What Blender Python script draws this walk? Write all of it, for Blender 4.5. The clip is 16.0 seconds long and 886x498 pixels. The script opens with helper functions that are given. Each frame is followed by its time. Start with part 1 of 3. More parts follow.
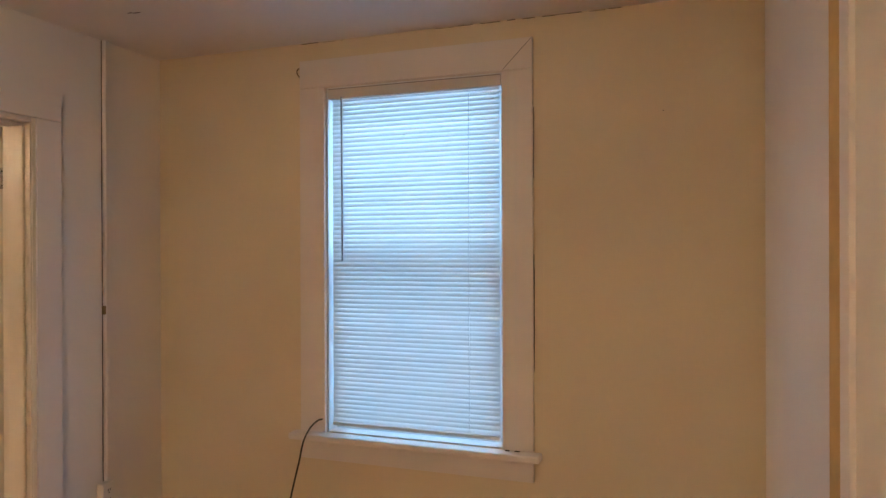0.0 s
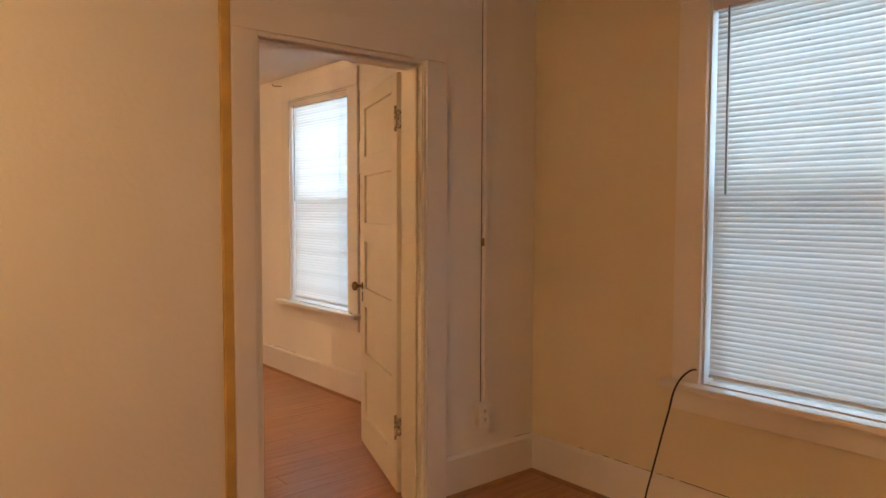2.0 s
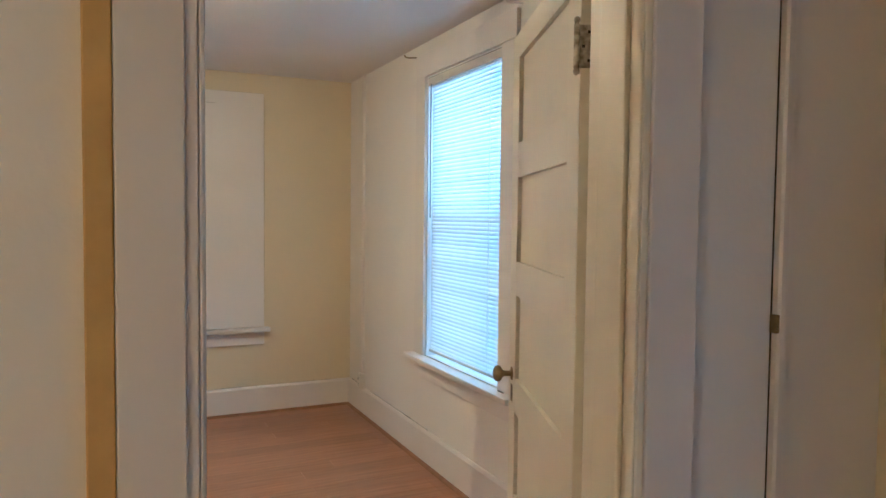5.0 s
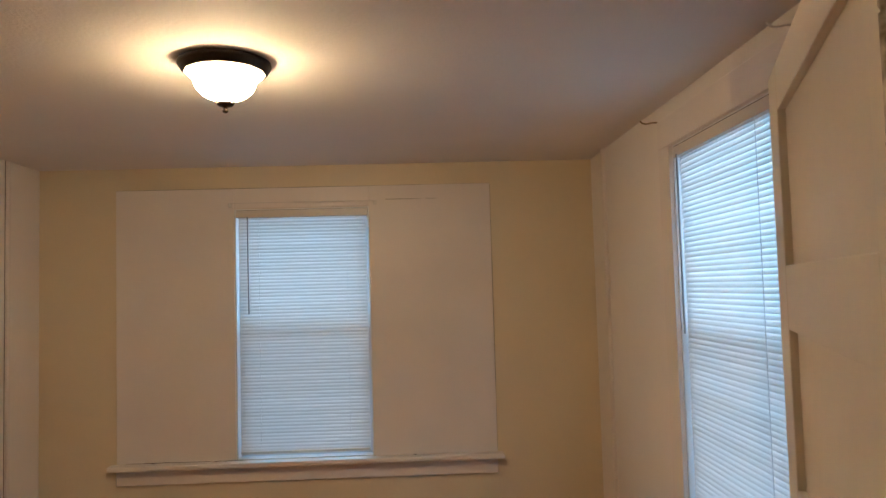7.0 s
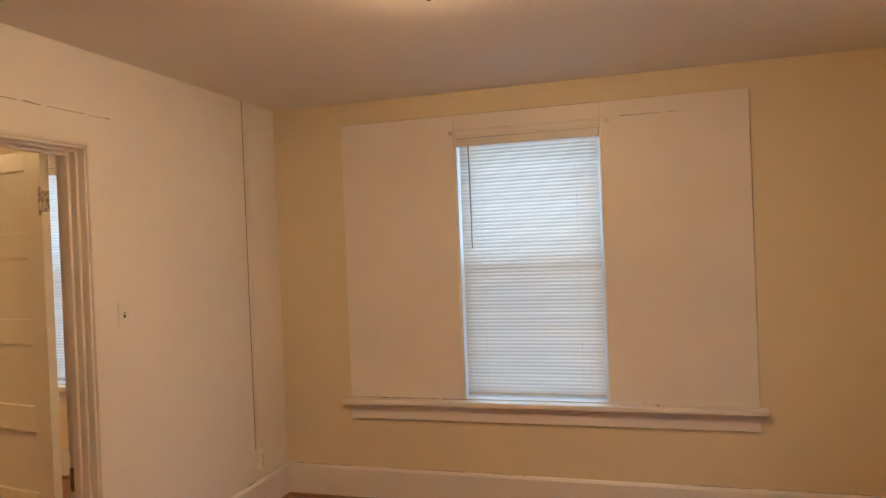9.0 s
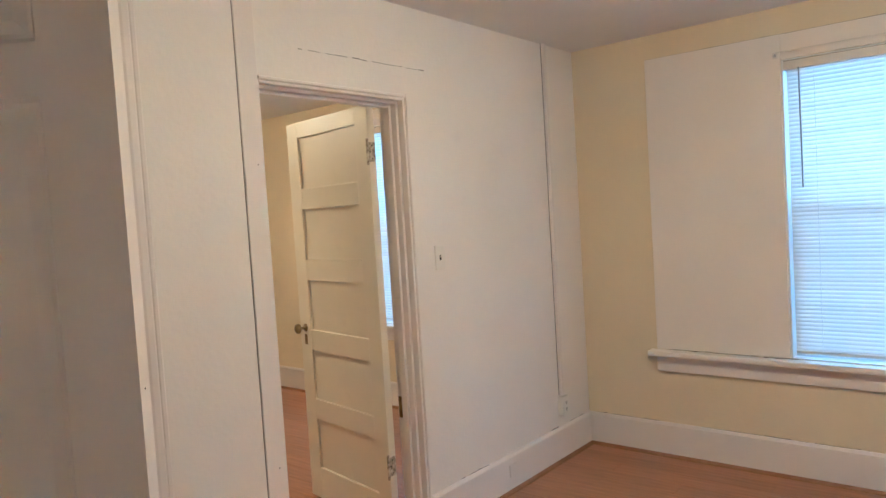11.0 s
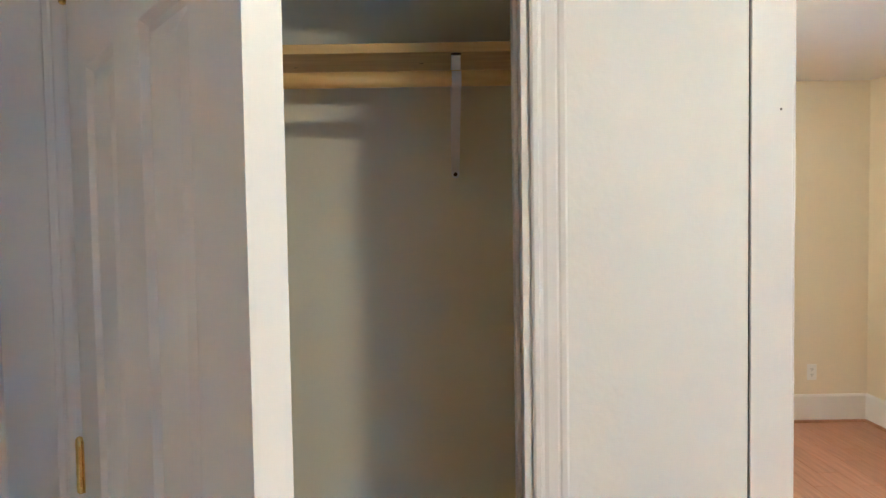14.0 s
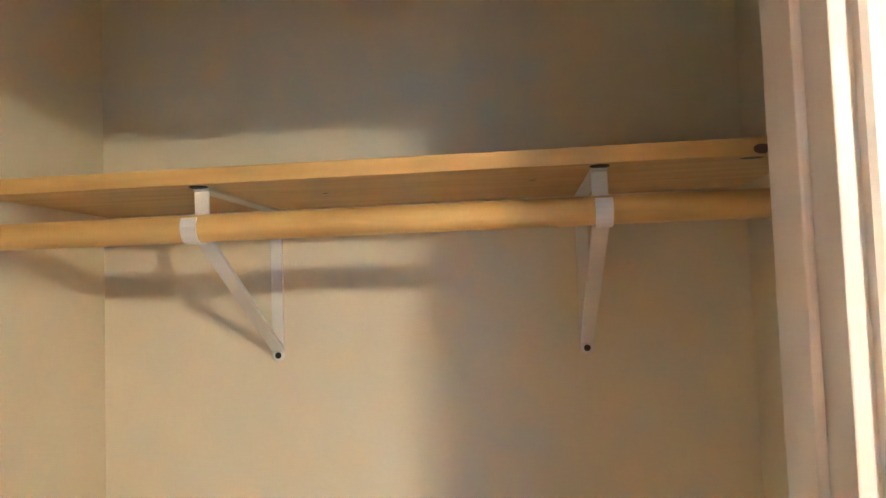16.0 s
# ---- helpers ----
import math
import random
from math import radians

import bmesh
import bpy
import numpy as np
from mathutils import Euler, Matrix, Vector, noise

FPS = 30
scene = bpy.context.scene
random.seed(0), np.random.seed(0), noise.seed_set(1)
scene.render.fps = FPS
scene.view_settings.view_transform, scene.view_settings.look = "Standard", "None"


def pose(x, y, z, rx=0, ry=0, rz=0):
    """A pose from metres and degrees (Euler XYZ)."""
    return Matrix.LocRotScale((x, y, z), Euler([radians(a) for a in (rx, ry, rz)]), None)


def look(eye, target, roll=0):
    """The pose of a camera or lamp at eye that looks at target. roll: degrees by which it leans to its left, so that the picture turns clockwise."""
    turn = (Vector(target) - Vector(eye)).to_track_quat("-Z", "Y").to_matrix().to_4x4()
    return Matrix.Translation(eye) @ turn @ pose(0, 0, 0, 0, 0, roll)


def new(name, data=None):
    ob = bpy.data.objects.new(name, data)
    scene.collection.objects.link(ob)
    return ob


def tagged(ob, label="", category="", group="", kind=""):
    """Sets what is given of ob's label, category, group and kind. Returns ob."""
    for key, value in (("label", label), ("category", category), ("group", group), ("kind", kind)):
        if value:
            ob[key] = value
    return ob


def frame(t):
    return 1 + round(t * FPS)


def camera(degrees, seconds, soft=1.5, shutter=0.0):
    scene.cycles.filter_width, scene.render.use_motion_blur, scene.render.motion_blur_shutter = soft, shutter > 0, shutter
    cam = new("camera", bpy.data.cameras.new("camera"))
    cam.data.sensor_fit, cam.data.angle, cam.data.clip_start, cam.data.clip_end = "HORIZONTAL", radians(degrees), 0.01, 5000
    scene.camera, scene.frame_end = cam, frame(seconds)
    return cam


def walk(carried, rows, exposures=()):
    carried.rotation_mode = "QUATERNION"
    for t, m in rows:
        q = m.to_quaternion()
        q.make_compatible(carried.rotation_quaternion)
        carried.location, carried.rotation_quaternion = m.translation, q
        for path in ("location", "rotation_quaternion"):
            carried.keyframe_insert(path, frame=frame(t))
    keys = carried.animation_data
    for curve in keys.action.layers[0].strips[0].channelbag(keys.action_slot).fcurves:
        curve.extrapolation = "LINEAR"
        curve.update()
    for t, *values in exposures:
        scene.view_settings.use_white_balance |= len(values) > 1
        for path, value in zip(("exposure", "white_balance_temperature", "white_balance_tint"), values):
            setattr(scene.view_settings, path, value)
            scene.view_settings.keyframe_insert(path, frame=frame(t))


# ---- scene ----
cam = camera(64.6, 16.0)
PATH = [
    (0, (2.572, -2.87, 1.497), (1.891, -0.99, 1.493), -0.2),
    (0.5, (2.57, -2.874, 1.486), (1.8, -1.028, 1.517), -0.3),
    (1, (2.586, -2.843, 1.462), (1.523, -1.149, 1.476), -1.3),
    (1.5, (2.585, -2.769, 1.437), (1.197, -1.33, 1.39), -1.5),
    (2, (2.489, -2.699, 1.38), (0.958, -1.418, 1.263), 0.2),
    (2.5, (2.27, -2.659, 1.382), (0.703, -1.423, 1.245), -0.9),
    (3, (2.026, -2.528, 1.395), (0.464, -1.287, 1.257), -1.4),
    (5.5, (0.812, -1.473, 1.466), (-1.063, -0.78, 1.403), -0.2),
    (6, (0.601, -1.342, 1.526), (-1.336, -0.843, 1.511), -1.8),
    (6.5, (0.43, -1.173, 1.594), (-1.557, -0.958, 1.65), -1.9),
    (7, (0.31, -1.106, 1.647), (-1.686, -1.035, 1.756), -1.6),
    (7.5, (0.215, -1.121, 1.62), (-1.783, -1.122, 1.719), -1.8),
    (8, (0.087, -1.149, 1.574), (-1.908, -1.282, 1.618), -1.9),
    (8.5, (-0.038, -1.155, 1.548), (-2.015, -1.452, 1.557), -2.5),
    (9, (-0.106, -1.143, 1.55), (-2.02, -1.721, 1.534), -2.3),
    (9.5, (-0.13, -1.167, 1.545), (-1.946, -2.004, 1.52), -3.0),
    (12, (-0.250, -1.415, 1.475), (-1.507, -2.966, 1.314), -3.7),
    (12.5, (-0.385, -1.460, 1.490), (-1.363, -3.199, 1.330), -3.6),
    (13, (-0.690, -1.490, 1.460), (-1.216, -3.415, 1.313), -1.7),
    (13.5, (-0.932, -1.698, 1.485), (-1.149, -3.680, 1.314), -2.1),
    (14, (-1.037, -2.036, 1.508), (-1.033, -4.034, 1.419), -0.9),
    (14.5, (-1.208, -2.338, 1.556), (-0.874, -4.309, 1.534), -0.9),
    (15, (-1.251, -2.581, 1.652), (-0.692, -4.501, 1.699), -1.4),
    (15.5, (-1.097, -2.732, 1.734), (-0.6, -4.666, 1.85), -1.5),
    (16, (-0.955, -2.876, 1.773), (-0.735, -4.861, 1.881), -2.0),
]
EXPOSURES = [(0, 0.35, 5350, 6), (1.0, 0.2, 6500, 10), (1.5, 0.15, 7400, 16), (3.2, 0.2, 6800, 14), (5.4, 0.3, 4350, -8), (6.2, -0.2, 4450, -8), (7.0, -0.4, 5600, 6),
             (8.2, -0.25, 6700, 12), (9.0, 0.05, 6700, 12), (9.7, 0.0, 5900, 8), (11.8, 0.85, 4150, -6), (12.5, 0.85, 4050, -8), (13.0, 0.95, 4000, -8), (14.0, 1.15, 3950, -8), (14.5, 1.15, 4050, -6), (15.0, 1.25, 4250, -3), (15.5, 1.7, 4400, -2), (16, 2.15, 4500, -2)]
walk(cam, [(t, look(eye, target, roll)) for t, eye, target, roll in PATH], EXPOSURES)

# ---- world, daylight, lamps ----
world = bpy.data.worlds.new("sky")
scene.world = world
world.use_nodes = True
wn = world.node_tree
sky = wn.nodes.new("ShaderNodeTexSky")
sky.sky_type = "NISHITA"
sky.sun_disc = False
sky.sun_elevation, sky.sun_rotation = radians(40), radians(140)
wn.nodes["Background"].inputs[1].default_value = 0.1
wn.links.new(sky.outputs[0], wn.nodes["Background"].inputs[0])

SKY_W = 31.0       # daylight through a window
GLOW = 195.0        # brightness of a lit glass shade
DAY = (0.48, 0.74, 1.0)
BULB = (1.0, 0.64, 0.31)

sun = new("sun", bpy.data.lights.new("sun", "SUN"))
sun.data.energy, sun.data.angle, sun.data.color = 1.0, radians(12), (1, 0.95, 0.88)
sun.matrix_world = look((0, -20, 20), (0, -14, 15))


def window_light(m, w, h, day):
    lamp = bpy.data.lights.new("daylight", "AREA")
    lamp.shape, lamp.size, lamp.size_y = "RECTANGLE", w, h
    lamp.energy, lamp.color = SKY_W * day * w * h / 1.2, DAY
    ob = new("daylight", lamp)
    ob.matrix_world = m


# ---- materials ----
def material(name, color, rough=0.5, metal=0.0, vary=0.06, scale=3.0, bump=0.05, bump_scale=60.0, stretch=(1, 1, 1), dark=None, spots=0.0, each=0.0):
    m = bpy.data.materials.new(name)
    m.use_nodes = True
    t = m.node_tree
    b = t.nodes["Principled BSDF"]
    b.inputs["Roughness"].default_value = rough
    b.inputs["Metallic"].default_value = metal
    co = t.nodes.new("ShaderNodeTexCoord")
    mp = t.nodes.new("ShaderNodeMapping")
    mp.inputs["Scale"].default_value = stretch
    t.links.new(co.outputs["Object"], mp.inputs["Vector"])
    n1 = t.nodes.new("ShaderNodeTexNoise")
    n1.inputs["Scale"].default_value, n1.inputs["Detail"].default_value = scale, 6
    n2 = t.nodes.new("ShaderNodeTexNoise")
    n2.inputs["Scale"].default_value, n2.inputs["Detail"].default_value = bump_scale, 4
    t.links.new(mp.outputs[0], n1.inputs["Vector"])
    t.links.new(mp.outputs[0], n2.inputs["Vector"])
    ramp = t.nodes.new("ShaderNodeValToRGB")
    lo = dark or [c * (1 - vary * 2) for c in color]
    ramp.color_ramp.elements[0].position, ramp.color_ramp.elements[1].position = 0.3, 0.7
    ramp.color_ramp.elements[0].color = (*lo, 1)
    ramp.color_ramp.elements[1].color = (*[min(1, c * (1 + vary * 0.4)) for c in color], 1)
    t.links.new(n1.outputs[0], ramp.inputs[0])
    out = ramp.outputs[0]
    if each:
        info = t.nodes.new("ShaderNodeObjectInfo")
        hsv = t.nodes.new("ShaderNodeHueSaturation")
        mr = t.nodes.new("ShaderNodeMapRange")
        mr.inputs["To Min"].default_value, mr.inputs["To Max"].default_value = 1 - each, 1 + each
        t.links.new(info.outputs["Random"], mr.inputs["Value"])
        t.links.new(mr.outputs[0], hsv.inputs["Value"])
        t.links.new(out, hsv.inputs["Color"])
        out = hsv.outputs[0]
    if spots:
        # scattered scuffs
        n3 = t.nodes.new("ShaderNodeTexNoise")
        n3.inputs["Scale"].default_value, n3.inputs["Detail"].default_value = 5.0, 8
        t.links.new(co.outputs["Object"], n3.inputs["Vector"])
        r3 = t.nodes.new("ShaderNodeValToRGB")
        r3.color_ramp.elements[0].position, r3.color_ramp.elements[1].position = 0.66, 0.80
        mx = t.nodes.new("ShaderNodeMix")
        mx.data_type = "RGBA"
        mul = t.nodes.new("ShaderNodeMath")
        mul.operation = "MULTIPLY"
        mul.inputs[1].default_value = spots
        t.links.new(n3.outputs[0], r3.inputs[0])
        t.links.new(r3.outputs[0], mul.inputs[0])
        t.links.new(mul.outputs[0], mx.inputs[0])
        t.links.new(out, mx.inputs[6])
        mx.inputs[7].default_value = (*[c * 0.55 for c in color], 1)
        out = mx.outputs[2]
    t.links.new(out, b.inputs["Base Color"])
    if bump:
        bp = t.nodes.new("ShaderNodeBump")
        bp.inputs["Strength"].default_value, bp.inputs["Distance"].default_value = bump, 0.004
        t.links.new(n2.outputs[0], bp.inputs["Height"])
        t.links.new(bp.outputs[0], b.inputs["Normal"])
    return m


CREAM = material("cream_wall_paint", (0.76, 0.66, 0.47), 0.6, vary=0.03, scale=1.3, bump=0.25, bump_scale=45, spots=0.10)
WHITE = material("white_wall_paint", (0.83, 0.79, 0.73), 0.55, vary=0.03, scale=1.2, bump=0.25, bump_scale=45, spots=0.10)
TRIM = material("white_gloss_trim_paint", (0.80, 0.75, 0.70), 0.38, vary=0.03, scale=2.0, bump=0.15, bump_scale=30, spots=0.08)
DOORP = material("cream_door_paint", (0.80, 0.74, 0.60), 0.36, vary=0.03, scale=2.0, bump=0.15, bump_scale=35, spots=0.10)
CLOSETP = material("off_white_closet_paint", (0.80, 0.73, 0.55), 0.55, vary=0.04, scale=1.4, bump=0.2, bump_scale=45, spots=0.06)
CEIL = material("ceiling_paint", (0.80, 0.77, 0.73), 0.75, vary=0.03, scale=1.0, bump=0.4, bump_scale=70, spots=0.04)
EDGE = material("ochre_casing_edge", (0.62, 0.40, 0.13), 0.85, vary=0.1, scale=9, bump=0.1)
# dark colour of cracks and seams, and of the shade drawn beside raceways
CRACK_SHADE = material("dark_crack_and_shade", (0.07, 0.05, 0.035), 0.9, vary=0.3, scale=30, bump=0)
FLOOR = material("red_brown_laminate", (0.40, 0.19, 0.095), 0.33, vary=0.2, scale=5, bump=0.05, bump_scale=80, stretch=(9, 0.7, 1), dark=(0.29, 0.125, 0.06), each=0.10)
FLOORB = material("laminate_joint", (0.16, 0.075, 0.04), 0.6, vary=0.1, bump=0)
SHOE = material("brown_wood_shoe_moulding", (0.33, 0.17, 0.08), 0.45, vary=0.12, scale=14, bump=0.05)
PINE = material("clear_pine", (0.69, 0.48, 0.16), 0.42, vary=0.12, scale=4, bump=0.03, bump_scale=30, stretch=(1.0, 9, 9), dark=(0.55, 0.34, 0.10))
KNOT = material("pine_knot", (0.10, 0.04, 0.02), 0.5, vary=0.2, scale=40, bump=0.05)
ENAMEL = material("white_enamel_steel", (0.80, 0.79, 0.77), 0.3, vary=0.02, bump=0.02)
PLATE = material("ivory_plastic", (0.80, 0.77, 0.70), 0.32, vary=0.02, bump=0)
DARK = material("dark_slot", (0.02, 0.018, 0.015), 0.6, vary=0.1, bump=0)
BRONZE = material("oil_rubbed_bronze", (0.035, 0.022, 0.015), 0.38, metal=0.7, vary=0.2, scale=20, bump=0.03)
BRASS = material("polished_brass", (0.80, 0.58, 0.20), 0.22, metal=1.0, vary=0.1, scale=20, bump=0.02)
OLDBRASS = material("tarnished_brass", (0.28, 0.20, 0.10), 0.38, metal=1.0, vary=0.25, scale=30, bump=0.05)
HINGE = material("paint_spattered_steel", (0.62, 0.57, 0.46), 0.45, metal=0.3, vary=0.4, scale=55, bump=0.2, dark=(0.14, 0.10, 0.06))
RUBBER = material("black_cable_rubber", (0.012, 0.012, 0.012), 0.45, vary=0.2, bump=0)
VINYL = material("white_vinyl_sash", (0.82, 0.83, 0.83), 0.35, vary=0.02, bump=0)
RAIL = material("grey_blind_rail", (0.70, 0.67, 0.63), 0.4, vary=0.03, bump=0)
WAND = material("grey_clear_plastic", (0.35, 0.36, 0.36), 0.2, vary=0.05, bump=0)
SIDING = material("outside_siding", (0.5, 0.5, 0.48), 0.8, vary=0.1)
GRASS = material("lawn", (0.06, 0.10, 0.03), 0.9, vary=0.3, scale=6, bump=0.3)


def slat_material():
    m = bpy.data.materials.new("translucent_white_slat")
    m.use_nodes = True
    t = m.node_tree
    t.nodes.remove(t.nodes["Principled BSDF"])
    d = t.nodes.new("ShaderNodeBsdfDiffuse")
    tr = t.nodes.new("ShaderNodeBsdfTranslucent")
    gl = t.nodes.new("ShaderNodeBsdfGlossy")
    gl.inputs["Roughness"].default_value = 0.35
    gl.inputs["Color"].default_value = (0.9, 0.9, 0.9, 1)
    info = t.nodes.new("ShaderNodeObjectInfo")
    ramp = t.nodes.new("ShaderNodeValToRGB")
    ramp.color_ramp.elements[0].color = (0.80, 0.80, 0.78, 1)
    ramp.color_ramp.elements[1].color = (0.88, 0.88, 0.87, 1)
    t.links.new(info.outputs["Random"], ramp.inputs[0])
    t.links.new(ramp.outputs[0], d.inputs[0])
    t.links.new(ramp.outputs[0], tr.inputs[0])
    mx = t.nodes.new("ShaderNodeMixShader")
    mx.inputs[0].default_value = 0.42
    t.links.new(d.outputs[0], mx.inputs[1])
    t.links.new(tr.outputs[0], mx.inputs[2])
    m2 = t.nodes.new("ShaderNodeMixShader")
    m2.inputs[0].default_value = 0.04
    t.links.new(mx.outputs[0], m2.inputs[1])
    t.links.new(gl.outputs[0], m2.inputs[2])
    t.links.new(m2.outputs[0], t.nodes["Material Output"].inputs[0])
    return m


def pane_material():
    m = bpy.data.materials.new("window_glass")
    m.use_nodes = True
    t = m.node_tree
    t.nodes.remove(t.nodes["Principled BSDF"])
    tr = t.nodes.new("ShaderNodeBsdfTransparent")
    tr.inputs[0].default_value = (0.95, 0.97, 0.97, 1)
    gl = t.nodes.new("ShaderNodeBsdfGlossy")
    gl.inputs["Roughness"].default_value = 0.02
    fr = t.nodes.new("ShaderNodeFresnel")
    fr.inputs[0].default_value = 1.45
    mx = t.nodes.new("ShaderNodeMixShader")
    t.links.new(fr.outputs[0], mx.inputs[0])
    t.links.new(tr.outputs[0], mx.inputs[1])
    t.links.new(gl.outputs[0], mx.inputs[2])
    t.links.new(mx.outputs[0], t.nodes["Material Output"].inputs[0])
    return m


def shade_material():
    m = bpy.data.materials.new("lit_frosted_glass_shade")
    m.use_nodes = True
    t = m.node_tree
    b = t.nodes["Principled BSDF"]
    b.inputs["Base Color"].default_value = (0.9, 0.8, 0.6, 1)
    b.inputs["Roughness"].default_value = 0.35
    co = t.nodes.new("ShaderNodeTexCoord")
    sep = t.nodes.new("ShaderNodeSeparateXYZ")
    t.links.new(co.outputs["Object"], sep.inputs[0])
    # the glass is brightest low down, by the bulbs, and dimmer at its rim
    mr = t.nodes.new("ShaderNodeMapRange")
    mr.inputs["From Min"].default_value, mr.inputs["From Max"].default_value = -0.034, -0.085
    mr.inputs["To Min"].default_value, mr.inputs["To Max"].default_value = GLOW * 0.03, GLOW
    t.links.new(sep.outputs[2], mr.inputs["Value"])
    t.links.new(mr.outputs[0], b.inputs["Emission Strength"])
    b.inputs["Emission Color"].default_value = (*BULB, 1)
    return m


SLAT, PANE, SHADE = slat_material(), pane_material(), shade_material()
SCREEN = bpy.data.materials.new("insect_screen_mesh")
SCREEN.use_nodes = True
SCREEN.node_tree.nodes.remove(SCREEN.node_tree.nodes["Principled BSDF"])
mesh_clear = SCREEN.node_tree.nodes.new("ShaderNodeBsdfTransparent")
mesh_clear.inputs[0].default_value = (0.80, 0.81, 0.82, 1)
SCREEN.node_tree.links.new(mesh_clear.outputs[0], SCREEN.node_tree.nodes["Material Output"].inputs[0])


# ---- mesh helpers ----
def mesh_of(bm, name, mat, smooth=False):
    me = bpy.data.meshes.new(name)
    bmesh.ops.recalc_face_normals(bm, faces=bm.faces)
    bm.to_mesh(me)
    bm.free()
    for m in (mat if isinstance(mat, (list, tuple)) else [mat]):
        me.materials.append(m)
    if smooth:
        for p in me.polygons:
            p.use_smooth = True
    return me


def add_box(bm, lo, hi, bevel=0.0, slot=0):
    lo, hi = [min(a, b) for a, b in zip(lo, hi)], [max(a, b) for a, b in zip(lo, hi)]
    c = [(a + b) / 2 for a, b in zip(lo, hi)]
    s = [b - a for a, b in zip(lo, hi)]
    r = bmesh.ops.create_cube(bm, size=1, matrix=Matrix.Translation(c) @ Matrix.Diagonal((*s, 1)))
    faces = {f for v in r["verts"] for f in v.link_faces}
    for f in faces:
        f.material_index = slot
    if bevel:
        edges = list({e for v in r["verts"] for e in v.link_edges})
        bmesh.ops.bevel(bm, geom=edges, offset=min(bevel, min(s) * 0.45), segments=2, affect="EDGES", profile=0.6)


def box_mesh(name, lo, hi, mat, bevel=0.0):
    bm = bmesh.new()
    add_box(bm, lo, hi, bevel)
    return mesh_of(bm, name, mat)


def lathe(name, prof, mat, seg=40, wave=0.0, waves=0):
    """A turned shape from rows of (radius, z), round the z axis."""
    bm = bmesh.new()
    rings = []
    for r, z in prof:
        rings.append([bm.verts.new((max(r, 1e-4) * (1 + wave * math.cos(waves * a)) * math.cos(a), max(r, 1e-4) * (1 + wave * math.cos(waves * a)) * math.sin(a), z))
                      for a in [2 * math.pi * i / seg for i in range(seg)]])
    for a, b in zip(rings, rings[1:]):
        for i in range(seg):
            bm.faces.new((a[i], a[(i + 1) % seg], b[(i + 1) % seg], b[i]))
    return mesh_of(bm, name, mat, True)


def sweep(name, prof, p0, p1, out, side, mat):
    """A moulding: rows of (across, proud) drawn from p0 to p1; across goes along side, proud along out."""
    bm = bmesh.new()
    out, side = Vector(out), Vector(side)
    ends = []
    for p in (Vector(p0), Vector(p1)):
        ends.append([bm.verts.new(p + side * a + out * h) for a, h in prof])
    n = len(prof)
    for i in range(n):
        j = (i + 1) % n
        bm.faces.new((ends[0][i], ends[0][j], ends[1][j], ends[1][i]))
    bm.faces.new(ends[0])
    bm.faces.new(list(reversed(ends[1])))
    return mesh_of(bm, name, mat)


def tube(name, pts, r, mat, res=6):
    cu = bpy.data.curves.new(name, "CURVE")
    cu.dimensions, cu.bevel_depth, cu.bevel_resolution = "3D", r, 3
    sp = cu.splines.new("BEZIER")
    sp.bezier_points.add(len(pts) - 1)
    for b, p in zip(sp.bezier_points, pts):
        b.co, b.handle_left_type, b.handle_right_type = p, "AUTO", "AUTO"
    cu.resolution_u = res
    tmp = bpy.data.objects.new("tmp", cu)
    scene.collection.objects.link(tmp)
    me = bpy.data.meshes.new_from_object(tmp.evaluated_get(bpy.context.evaluated_depsgraph_get()))
    bpy.data.objects.remove(tmp)
    me.materials.clear()
    me.materials.append(mat)
    for p in me.polygons:
        p.use_smooth = True
    return me


def part(parent, name, me, m=None, label=""):
    ob = new(name, me)
    ob.parent = parent
    if m is not None:
        ob.matrix_basis = m
    if label:
        ob["label"] = label
    return ob


def structure(name, me, label, category):
    return tagged(new(name, me), label, category, kind="structure")


# ---- large structure ----
CA, CB = 2.455, 2.43        # ceilings of the first room and of the others
XE, YS = 2.813, -5.2        # east and south walls of the first room
XD = -0.15                  # second room's face of the door wall
XW, YB = -4.06, -3.425      # west and south walls of the second room
YC = -7.03                  # far wall of the third room
YK = -4.275                 # closet's back wall


def wall(name, axis, f0, f1, a0, a1, z1, holes, mat, label):
    """A wall whose thickness runs from f0 to f1 across the axis it follows; holes: (a, b, bottom, top)."""
    bm = bmesh.new()

    def piece(p, q, z0, zt):
        if q - p > 1e-4 and zt - z0 > 1e-4:
            add_box(bm, (p, f0, z0) if axis == "x" else (f0, p, z0), (q, f1, zt) if axis == "x" else (f1, q, zt))
    at = a0
    for a, b, lo, hi in sorted(holes):
        piece(at, a, 0, z1)
        piece(a, b, 0, lo)
        piece(a, b, hi, z1)
        at = b
    piece(at, a1, 0, z1)
    return structure(name, mesh_of(bm, name, mat), label, "wall")


D1 = (-1.55, -0.73, 2.035)        # first doorway, along y
D2 = (-2.505, -1.725, 2.018)      # second doorway, along x
CL = (-1.205, -0.335, 2.20)      # closet doorway, along x
WA = (0.960, 1.804, 0.645, 2.238)   # windows: from, to, sill, head
WN = (-2.640, -1.775, 0.628, 2.228)
WW = (-2.240, -1.406, 0.630, 2.165)
WC = (-5.42, -4.62, 0.66, 2.20)

